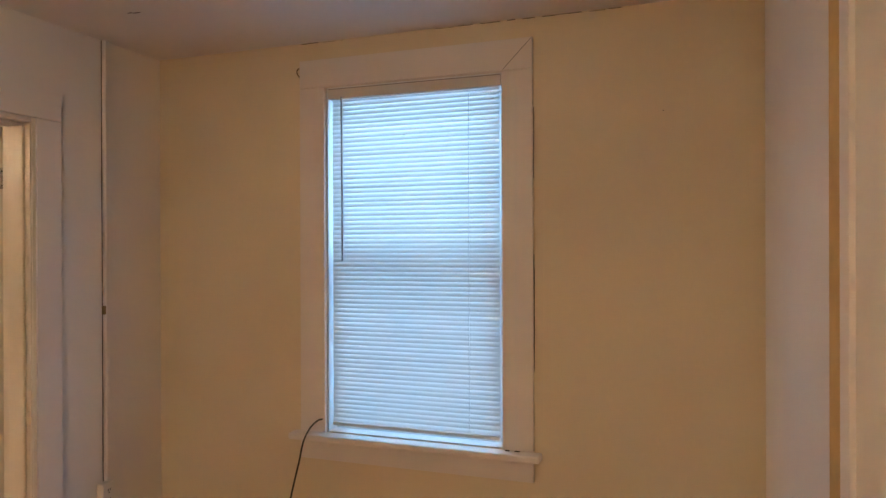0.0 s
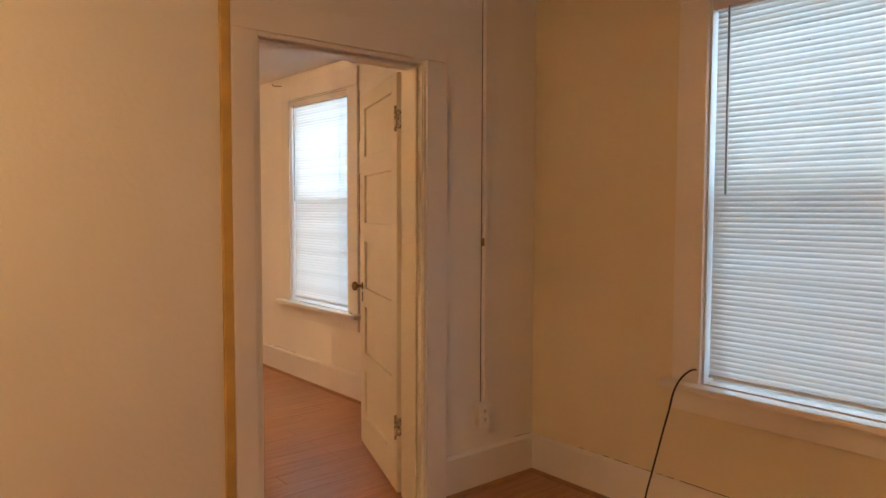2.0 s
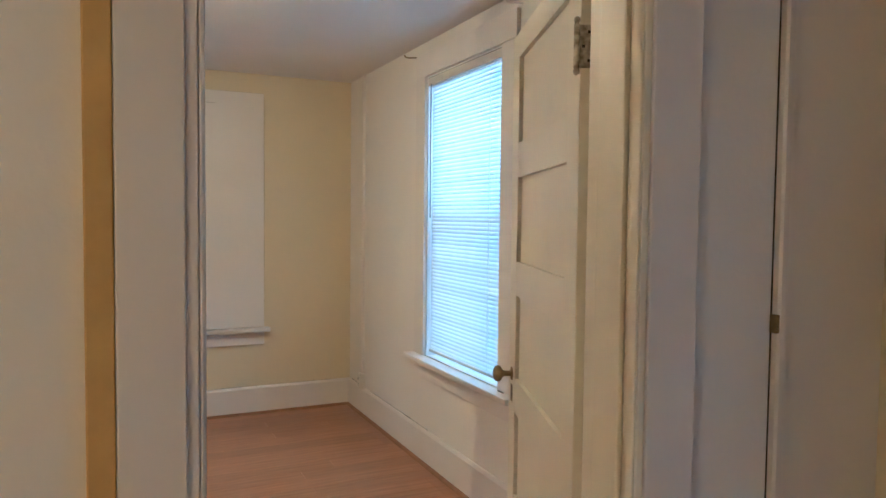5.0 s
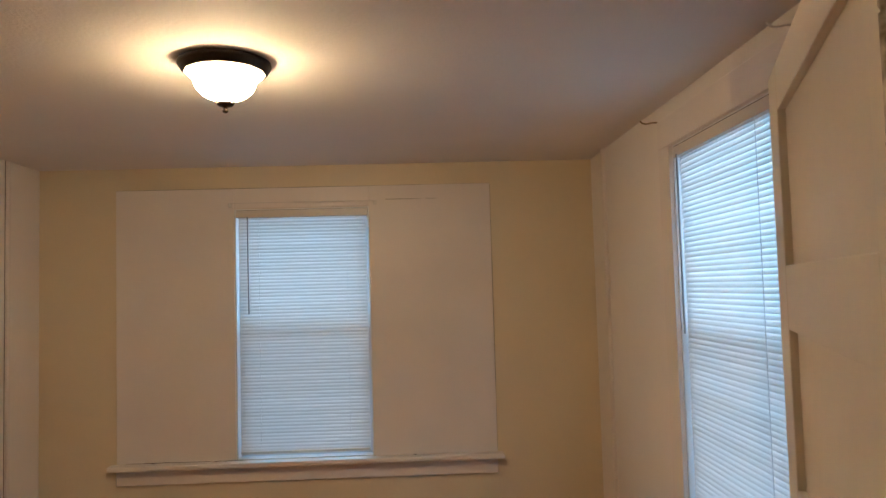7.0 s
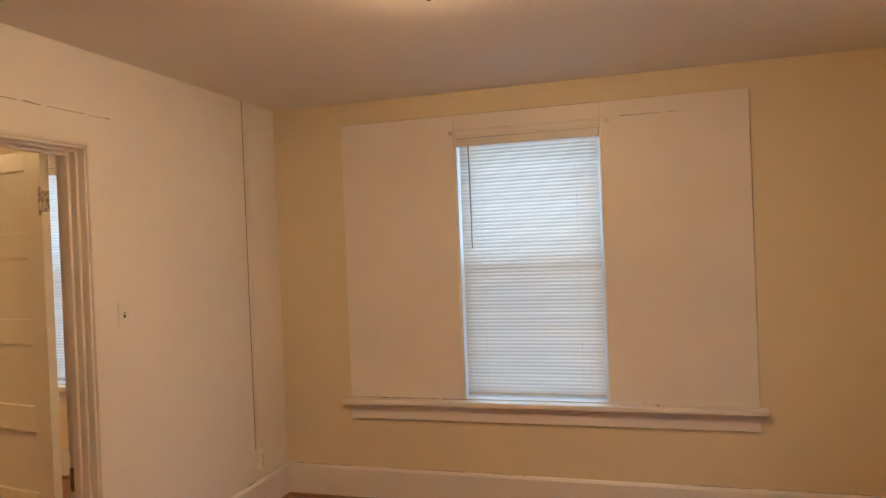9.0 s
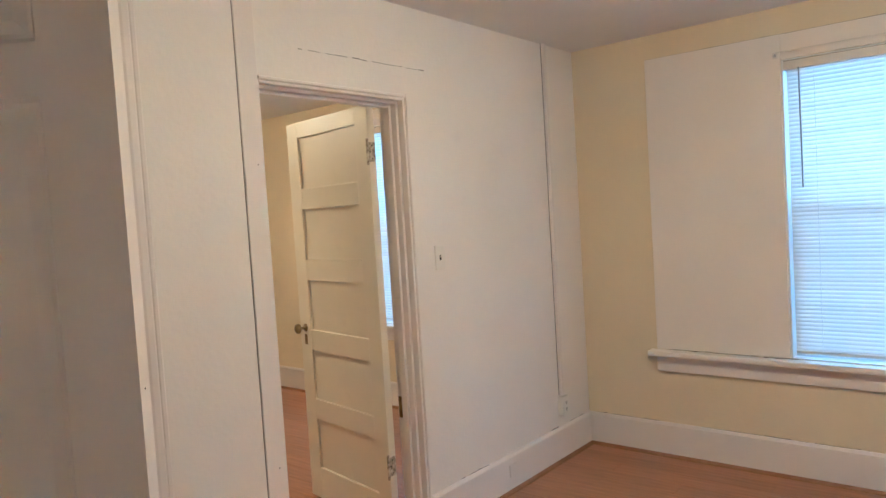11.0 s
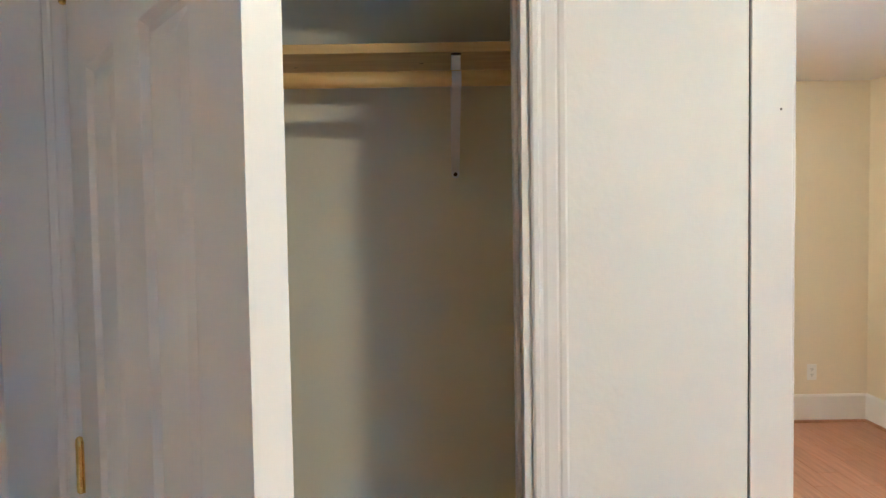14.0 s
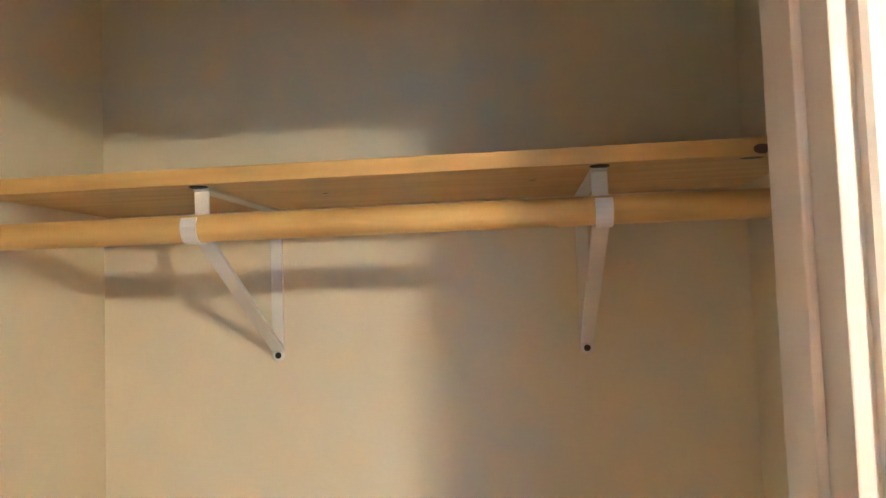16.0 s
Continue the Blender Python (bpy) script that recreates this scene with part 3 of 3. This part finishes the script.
def six_panel_door(m, w):
    d = tagged(new("closet_door", None), "white moulded six-panel closet door standing ajar", "door")
    d.matrix_world = m
    t, H, z0 = 0.0205, 2.18, 0.012
    xs = [(0.150, 0.350), (0.490, 0.690)]
    xs = [(a * w / 0.84, b * w / 0.84) for a, b in xs]
    zs = [(0.25, 0.76), (0.91, 1.78), (1.89, 2.07)]
    bm = bmesh.new()
    # slab pieces round the panels
    add_box(bm, (0, -t, z0), (xs[0][0], t, H))
    add_box(bm, (xs[0][1], -t, z0), (xs[1][0], t, H))
    add_box(bm, (xs[1][1], -t, z0), (w, t, H))
    for a, b in xs:
        zz = z0
        for lo, hi in zs:
            add_box(bm, (a, -t, zz), (b, t, lo))
            zz = hi
        add_box(bm, (a, -t, zz), (b, t, H))
    part(d, "slab", mesh_of(bm, "slab", TRIM))
    for a, b in xs:
        for lo, hi in zs:
            bm = bmesh.new()
            for s in (-1, 1):
                rows = [(0.0, t), (0.010, t - 0.011), (0.020, t - 0.012), (0.044, t - 0.003), (0.050, t - 0.0025)]
                rings = []
                for ins, y in rows:
                    rings.append([bm.verts.new(p) for p in ((a + ins, s * y, lo + ins), (b - ins, s * y, lo + ins), (b - ins, s * y, hi - ins), (a + ins, s * y, hi - ins))])
                for r0, r1 in zip(rings, rings[1:]):
                    for i in range(4):
                        bm.faces.new((r0[i], r0[(i + 1) % 4], r1[(i + 1) % 4], r1[i]))
                bm.faces.new(rings[-1])
            part(d, "panel", mesh_of(bm, "panel", TRIM))
    kn = lathe("knob", [(0.0, 0.060), (0.016, 0.059), (0.025, 0.052), (0.027, 0.044), (0.022, 0.036), (0.012, 0.028), (0.011, 0.008), (0.030, 0.006), (0.032, 0.0)], BRASS, 24)
    for s in (-1, 1):
        part(d, "knob", kn, pose(w - 0.06, s * t, 0.862, 90 if s < 0 else -90, 0, 0), "brass knob")
    bm = bmesh.new()
    add_box(bm, (w, -0.002, 1.168), (w + 0.0006, 0.002, 1.172))
    part(d, "screw_hole", mesh_of(bm, "screw_hole", DARK))
    for hz in (0.28, 1.035, 1.98):
        pin = lathe("hinge", [(0.0, -0.057), (0.005, -0.055), (0.0078, -0.052)] + [(0.0078 + 0.0008 * (i % 2), -0.052 + 0.0131 * i) for i in range(9)] + [(0.005, 0.056), (0.0, 0.058)], BRASS, 14)
        part(d, "hinge", pin, pose(-0.003, -t - 0.005, hz), "polished brass hinge")
        part(d, "hinge_leaf", box_mesh("hinge_leaf", (-0.014, -t - 0.0025, hz - 0.051), (0.013, -t - 0.0005, hz + 0.051), BRASS, 0.0005), label="polished brass hinge")
    return d


six_panel_door(pose(CL[1] - 0.006, YB + 0.026, 0, 0, 0, 180 - 52.5), 0.862)
st = tagged(new("strike_plate", box_mesh("strike_plate", (CL[0] + 0.0142, YB - 0.036, 0.800), (CL[0] + 0.016, YB - 0.004, 0.862), OLDBRASS, 0.0006)), "tarnished brass strike plate on closet jamb", "strike plate")
st2 = tagged(new("strike_plate", box_mesh("strike_plate", (D2[0] + 0.0222, YB - 0.130, 0.56), (D2[0] + 0.024, YB - 0.102, 0.66), OLDBRASS, 0.0006)), "tarnished brass plate on door jamb", "strike plate")


# ---- ceiling lamps ----
def ceiling_lamp(x, y, z, seen):
    la = tagged(new("ceiling_lamp", None), "lit frosted glass bowl ceiling lamp with dark bronze ring", "ceiling lamp")
    la.location, la.scale = (x, y, z), (0.86, 0.86, 0.98)
    part(la, "ring", lathe("ring", [(0.0, 0.0), (0.168, 0.0), (0.178, -0.004), (0.180, -0.012), (0.176, -0.020), (0.168, -0.026), (0.166, -0.034), (0.156, -0.040), (0.145, -0.040), (0.145, -0.034)], BRONZE, 56), label="dark bronze ring")
    part(la, "shade", lathe("shade", [(0.150, -0.028), (0.153, -0.034), (0.151, -0.041), (0.142, -0.049), (0.130, -0.056), (0.121, -0.064), (0.117, -0.074), (0.114, -0.086), (0.106, -0.099), (0.092, -0.111), (0.074, -0.121), (0.055, -0.127), (0.036, -0.130), (0.0, -0.131)], SHADE, 56, 0.012, 14), label="glowing frosted glass bowl")
    part(la, "finial", lathe("finial", [(0.0, -0.140), (0.030, -0.141), (0.034, -0.144), (0.033, -0.149), (0.026, -0.154), (0.016, -0.157), (0.009, -0.159), (0.008, -0.165), (0.012, -0.169), (0.011, -0.174), (0.005, -0.178), (0.0, -0.179)], BRONZE, 24), label="dark bronze finial")
    # open cup over the finial: a ring on eight small posts, with the glass glowing between them
    bm = bmesh.new()
    for k in range(8):
        m = Matrix.Rotation(2 * math.pi * k / 8, 4, "Z") @ Matrix.Translation((0.0345, 0, -0.1345)) @ Matrix.Diagonal((0.004, 0.006, 0.017, 1))
        bmesh.ops.create_cube(bm, size=1, matrix=m)
    part(la, "cup", mesh_of(bm, "cup", BRONZE), label="dark bronze openwork cup")
    part(la, "cup_rim", lathe("cup_rim", [(0.035, -0.124), (0.039, -0.125), (0.039, -0.128), (0.035, -0.129), (0.035, -0.124)], BRONZE, 28))


ceiling_lamp(-2.055, -1.745, CB, True)
ceiling_lamp(1.30, -3.35, CA, False)
ceiling_lamp(-2.05, -5.5, CB, False)


# ---- raceways, outlets, switches ----
def raceway(p, out, side, z0, z1, label="white painted surface cable raceway running up wall"):
    prof = [(-0.012, 0), (-0.012, 0.014), (-0.008, 0.020), (0.008, 0.020), (0.012, 0.014), (0.012, 0)]
    tagged(new("cable_raceway", sweep("cable_raceway", prof, (*p, z0), (*p, z1), (*out, 0), (*side, 0), TRIM)), label, "raceway")
    # thin dark strip that draws the raceway's shade on the wall
    gap = [(-0.0165, 0.0003), (-0.0165, 0.0012), (-0.0122, 0.0012), (-0.0122, 0.0003)]
    tagged(new("raceway_shade_line", sweep("raceway_shade_line", gap, (*p, z0), (*p, z1), (*out, 0), (*side, 0), CRACK_SHADE)), "dark painted shade line beside raceway", "crack", kind="stuff")


def outlet(m, deep=0.036, name="wall_outlet", label="white surface-mounted duplex wall outlet box"):
    """Local x to the right, -y out of the wall."""
    o = tagged(new(name, None), label, "outlet")
    o.matrix_world = m
    part(o, "box", box_mesh("box", (-0.032, -deep, -0.055), (0.032, 0, 0.055), PLATE, 0.005))
    part(o, "cover_plate", box_mesh("cover_plate", (-0.034, -deep - 0.004, -0.057), (0.034, -deep - 0.0003, 0.057), PLATE, 0.002))
    bm = bmesh.new()
    for zc in (0.021, -0.021):
        for dx in (-0.007, 0.005):
            add_box(bm, (dx, -deep - 0.0056, zc - 0.002), (dx + 0.0025, -deep - 0.0042, zc + 0.008))
        add_box(bm, (-0.003, -deep - 0.0056, zc - 0.011), (0.003, -deep - 0.0042, zc - 0.006), 0.001)
    tagged(part(o, "slots", mesh_of(bm, "slots", DARK)), kind="stuff")
    return o


raceway((0.0, -0.360), (1, 0), (0, 1), 0.428, CA)
outlet(pose(0, -0.378, 0.37, 0, 0, 90))
tagged(new("raceway_clip", box_mesh("raceway_clip", (0.0, -0.378, 1.195), (0.018, -0.366, 1.235), OLDBRASS, 0.002)), "tarnished metal clip on raceway", "clip")
raceway((-3.735, 0.0), (0, -1), (1, 0), 0.303, CB)
outlet(pose(-3.735, 0, 0.245))
raceway((-3.715, YB), (0, 1), (-1, 0), 0.383, CB)
outlet(pose(-3.715, YB, 0.325, 0, 0, 180))
outlet(pose(-3.66, YC, 0.36, 0, 0, 180), 0.002, label="white duplex wall outlet")


def switch(m):
    o = tagged(new("light_switch", None), "white toggle light switch plate", "switch")
    o.matrix_world = m
    part(o, "cover_plate", box_mesh("cover_plate", (-0.035, -0.005, -0.057), (0.035, 0, 0.057), PLATE, 0.003))
    bm = bmesh.new()
    add_box(bm, (-0.006, -0.0056, -0.012), (0.006, -0.0048, 0.012))
    part(o, "slot", mesh_of(bm, "slot", DARK))
    part(o, "toggle", box_mesh("toggle", (-0.004, -0.017, 0.0), (0.004, -0.0057, 0.008), PLATE, 0.001))


switch(pose(-2.688, YB, 1.288, 0, 0, 180))
bp = tagged(new("blank_plate", box_mesh("blank_plate", (-3.225, YB + 0.0182, 0.085), (-3.13, YB + 0.023, 0.15), TRIM, 0.002)), "painted blank cover plate on baseboard", "plate")

# ---- closet shelf, rod and brackets ----
SH_Y0, SH_Y1, SH_Z = YK + 0.001, YK + 0.372, 1.944
shelf = tagged(new("closet_shelf", None), "clear pine closet shelf on white brackets", "shelf")
part(shelf, "board", box_mesh("board", (-1.389, SH_Y0, SH_Z), (-0.076, SH_Y1, SH_Z + 0.026), PINE, 0.002))
for kx, ky, kr in ((-1.292, SH_Y1 - 0.020, 0.013), (-0.62, SH_Y1 - 0.16, 0.005), (-0.98, SH_Y1 - 0.13, 0.005)):
    bm = bmesh.new()
    bmesh.ops.create_circle(bm, cap_ends=True, segments=18, radius=kr, matrix=Matrix.Translation((kx, ky, SH_Z - 0.0006)) @ Matrix.Diagonal((1.3, 0.8, 1, 1)))
    part(shelf, "knot", mesh_of(bm, "knot", KNOT), label="dark pine knot")
bm = bmesh.new()
bmesh.ops.create_circle(bm, cap_ends=True, segments=18, radius=0.008, matrix=Matrix.Translation((-1.300, SH_Y1 + 0.0005, SH_Z + 0.0085)) @ Matrix.Rotation(radians(90), 4, "X") @ Matrix.Diagonal((1.5, 0.9, 1, 1)))
part(shelf, "knot", mesh_of(bm, "knot", KNOT), label="dark pine knot")
ROD_Y, ROD_Z, ROD_R = YK + 0.366, 1.876, 0.0212
bm = bmesh.new()
bmesh.ops.create_cone(bm, cap_ends=True, segments=32, radius1=ROD_R, radius2=ROD_R, depth=1.313, matrix=Matrix.Translation((-0.7325, ROD_Y, ROD_Z)) @ Matrix.Rotation(radians(90), 4, "Y"))
rod = tagged(new("closet_rod", mesh_of(bm, "closet_rod", PINE, False)), "round pine hanging rod under closet shelf", "closet rod")
for x in (-1.389, -0.076):
    s = 1 if x < -1 else -1
    tagged(new("shelf_cleat", box_mesh("shelf_cleat", (x, SH_Y0, SH_Z - 0.062), (x + s * 0.018, SH_Y1 - 0.02, SH_Z - 0.0005), CLOSETP, 0.002)), "painted wooden cleat under closet shelf end", "cleat")


def shelf_bracket(x):
    b = tagged(new("shelf_bracket", None), "white enamelled steel shelf and rod bracket", "bracket", "closet shelf brackets")
    b.location = (x, YK, SH_Z)
    low = -0.298
    part(b, "wall_leg", box_mesh("wall_leg", (-0.0125, 0.0005, low), (0.0125, 0.006, -0.001), ENAMEL, 0.002))
    part(b, "shelf_arm", box_mesh("shelf_arm", (-0.0125, 0.0065, -0.006), (0.0125, 0.345, -0.0008), ENAMEL, 0.002))
    bm = bmesh.new()
    p, q = Vector((0, 0.007, low + 0.012)), Vector((0, 0.340, -0.079))
    dv = (q - p)
    n = dv.normalized().cross(Vector((1, 0, 0))) * 0.004
    vs = [bm.verts.new(c + Vector((sx, 0, 0)) + n * sn) for c in (p, q) for sx in (-0.0125, 0.0125) for sn in (-1, 1)]
    bmesh.ops.convex_hull(bm, input=vs)
    part(b, "brace", mesh_of(bm, "brace", ENAMEL))
    # hook that holds the rod: from the arm's end down round the rod's front
    bm = bmesh.new()
    cy, cz, rr = ROD_Y - YK, ROD_Z - SH_Z, ROD_R + 0.0012
    arc = [(cy + rr * math.cos(a), cz + rr * math.sin(a)) for a in [radians(d) for d in range(40, -151, -19)]]
    rows = []
    for i, (y, z) in enumerate(arc):
        ny, nz = (y - cy) / rr, (z - cz) / rr
        rows.append([bm.verts.new((sx, y + ny * o, z + nz * o)) for sx in (-0.0125, 0.0125) for o in (0, 0.0025)])
    for a, c in zip(rows, rows[1:]):
        for i, j in ((0, 1), (1, 3), (3, 2), (2, 0)):
            bm.faces.new((a[i], a[j], c[j], c[i]))
    bm.faces.new([rows[0][i] for i in (0, 1, 3, 2)])
    bm.faces.new([rows[-1][i] for i in (0, 1, 3, 2)])
    part(b, "rod_hook", mesh_of(bm, "rod_hook", ENAMEL))
    part(b, "web", box_mesh("web", (-0.012, 0.336, -0.050), (0.012, 0.342, -0.0065), ENAMEL, 0.002))
    sc = lathe("screw", [(0.0, 0.003), (0.004, 0.0028), (0.0062, 0.0012), (0.0066, 0.0)], DARK, 12)
    for y, z in ((0.0062, low - 0.001), (0.0062, -0.050)):
        part(b, "screw", sc, pose(0, y, z, -90, 0, 0), "dark screw head")
    # rounded foot under the brace, and the dark screw recess where the arm meets the board
    part(b, "foot", lathe("foot", [(0.0, 0.0058), (0.011, 0.0058), (0.0125, 0.0045), (0.0125, 0.0)], ENAMEL, 20), pose(0, 0.0003, low - 0.001, -90, 0, 0))
    part(b, "screw_recess", lathe("screw_recess", [(0.0, -0.0022), (0.012, -0.0020), (0.0145, -0.0012), (0.0145, 0.0)], DARK, 20), pose(0, 0.352, -0.0004), "dark screw recess")
    return b


shelf_bracket(-0.455)
shelf_bracket(-1.076)

# ---- small things ----
# curtain hooks over the second room's north window
for x, z in ((-2.785, 2.362), (-1.63, 2.372)):
    h = tagged(new("curtain_hook", tube("curtain_hook", [(x, 0, z), (x, -0.03, z), (x - 0.004, -0.075, z - 0.002), (x - 0.006, -0.088, z + 0.010)], 0.0035, OLDBRASS if x < -2 else TRIM)), "small metal curtain rod hook screwed in wall", "hook", "curtain hooks")
# rod brackets over the wide window
for y in (-2.262, -1.368):
    bm = bmesh.new()
    add_box(bm, (XW + 0.0125, y - 0.012, 2.172), (XW + 0.016, y + 0.012, 2.204), 0.001)
    add_box(bm, (XW + 0.016, y - 0.004, 2.180), (XW + 0.052, y + 0.004, 2.194), 0.001)
    tagged(new("curtain_bracket", mesh_of(bm, "curtain_bracket", RAIL)), "small painted curtain rod bracket", "bracket", "curtain brackets")
tagged(new("curtain_rod", box_mesh("curtain_rod", (XW + 0.046, -2.255, 2.1945), (XW + 0.050, -1.375, 2.1995), RAIL, 0.001)), "thin painted curtain rod across window head", "curtain rod")
# black cable through the first window's casing and over the sill
tagged(new("cable", tube("cable", [(0.945, -0.015, 0.706), (0.935, -0.05, 0.705), (0.905, -0.092, 0.655), (0.870, -0.105, 0.52), (0.82, -0.105, 0.33), (0.768, -0.09, 0.16), (0.73, -0.075, 0.05), (0.72, -0.12, 0.006), (0.80, -0.35, 0.005), (1.1, -0.45, 0.005)], 0.0042, RUBBER, 12)), "black coaxial cable hanging over window sill", "cable")


def cracks(name, pts, rng_seed):
    """Dark broken paint cracks: rows of (start, end, z, face) given as small boxes along a wall."""
    rng = random.Random(rng_seed)
    bm = bmesh.new()
    for axis, a, b, fixed, out, z in pts:
        u = a
        while u < b:
            v = min(b, u + rng.uniform(0.02, 0.07))
            dz, th = rng.uniform(-0.0012, 0.0012), rng.uniform(0.001, 0.0032)
            lo = (u, fixed, z + dz) if axis == "x" else (fixed, u, z + dz)
            hi = (v, fixed + out * 0.0012, z + dz + th) if axis == "x" else (fixed + out * 0.0012, v, z + dz + th)
            add_box(bm, lo, hi)
            u = v + rng.choice((0, 0, 0.012, 0.03))
    tagged(new(name, mesh_of(bm, name, CRACK_SHADE)), "thin dark cracks in paint along baseboard", "crack", kind="stuff")


cracks("paint_cracks", [("x", 0.32, 0.78, 0.0, -1, 0.2005), ("y", -0.13, -0.02, 0.0, 1, 0.2005), ("x", 0.80, 1.1, 0.0, -1, 0.2005)], 3)
cracks("paint_cracks", [("y", -0.62, -0.14, XW, 1, 0.2005), ("y", YB + 0.06, -2.97, XW, 1, 0.2005), ("y", -2.72, -1.9, XW, 1, 0.2002), ("y", -1.0, -0.7, XW, 1, 0.2002), ("x", -3.98, -3.8, YB, 1, 0.2005), ("x", -3.68, -3.60, YB, 1, 0.2005), ("x", -2.98, -2.75, YB, 1, 0.2005)], 4)
cracks("paint_cracks", [("x", -4.0, -3.76, 0.0, -1, 0.2005), ("x", -3.6, -2.6, 0.0, -1, 0.2003), ("x", D2[0] - 0.15, D2[1] - 0.2, YB, 1, 2.155)], 5)
# hairline seams: over the first doorway's head, along the first window's mitre, on the wide window's head board
cracks("paint_cracks", [("y", D1[0] + 0.1, D1[1] + 0.10, 0.0, 1, 2.1565), ("x", 0.83, 1.05, 0.0, -1, CA - 0.004), ("x", 1.5, 2.3, 0.0, -1, CA - 0.004)], 6)
cracks("paint_cracks", [("y", -1.30, -0.98, XW + 0.012, 1, 2.205), ("y", -2.9, -2.2, XW + 0.012, 1, 0.6325)], 7)
bm = bmesh.new()
add_box(bm, (-0.0008, -0.0008, -0.088), (0.0008, 0.0008, 0.088))
mitre = new("mitre_seam", mesh_of(bm, "mitre_seam", CRACK_SHADE))
mitre.matrix_world = pose(WA[1] + 0.066, -0.0212, WA[3] + 0.066, 0, 45, 0)
tagged(mitre, "thin dark mitre seam in window casing", "crack", kind="stuff")
tagged(new("casing_hook", tube("casing_hook", [(WA[0] - 0.135, 0, 2.335), (WA[0] - 0.137, -0.022, 2.332), (WA[0] - 0.139, -0.026, 2.31), (WA[0] - 0.133, -0.012, 2.295)], 0.0026, OLDBRASS)), "small tarnished hook beside window casing", "hook")
bm = bmesh.new()
add_box(bm, (0.42, -0.62, CA - 0.0014), (0.455, -0.614, CA - 0.0003))
add_box(bm, (0.40, -0.628, CA - 0.0014), (0.421, -0.622, CA - 0.0003))
tagged(new("ceiling_chip", mesh_of(bm, "ceiling_chip", CRACK_SHADE)), "small dark chip in ceiling paint", "chip", kind="stuff")
# nail holes and specks
bm = bmesh.new()
for x, y, z in ((-0.33, YB + 0.0165, 1.816), (1.35, -0.0005, 2.0), (2.45, -0.0005, 2.03), (-1.70, YB + 0.0065, 1.71), (-1.695, YB + 0.0065, 0.6)):
    bmesh.ops.create_uvsphere(bm, u_segments=8, v_segments=6, radius=0.0022, matrix=Matrix.Translation((x, y, z)))
tagged(new("nail_holes", mesh_of(bm, "nail_holes", CRACK_SHADE)), "small dark nail holes in painted wall", "nail hole", kind="stuff")


# ---- floor planks ----
def planks(parent, x0, x1, y0, y1, seed):
    rng = random.Random(seed)
    wd, gap = 0.127, 0.0012
    cache = {}

    def plank_mesh(w, l):
        key = (round(w, 4), round(l, 2))
        if key not in cache:
            bm = bmesh.new()
            w2, l2, b = key[0] - gap, key[1] - gap, 0.0008
            lo = [bm.verts.new(p) for p in ((0, 0, -0.006), (w2, 0, -0.006), (w2, l2, -0.006), (0, l2, -0.006))]
            mid = [bm.verts.new(p) for p in ((0, 0, -b), (w2, 0, -b), (w2, l2, -b), (0, l2, -b))]
            top = [bm.verts.new(p) for p in ((b, b, 0), (w2 - b, b, 0), (w2 - b, l2 - b, 0), (b, l2 - b, 0))]
            for r0, r1 in ((lo, mid), (mid, top)):
                for i in range(4):
                    bm.faces.new((r0[i], r0[(i + 1) % 4], r1[(i + 1) % 4], r1[i]))
            bm.faces.new(top)
            cache[key] = mesh_of(bm, "plank", FLOOR)
        return cache[key]
    x = x0
    while x < x1 - 1e-3:
        w = min(wd, x1 - x)
        y = y0
        first = rng.choice((0.4, 0.6, 0.8, 1.0, 1.2))
        while y < y1 - 1e-3:
            l = min(first if y == y0 else 1.2, y1 - y)
            part(parent, "plank", plank_mesh(w, l), pose(x, y, 0))
            y += l
        x += wd


planks(floor_b, XW, XD / 2, YB - 0.07, 0.0, 1)
planks(floor_a, XD / 2, XE, YS, 0.0, 2)
planks(floor_c, XW, -1.46, YC, YB - 0.071, 3)
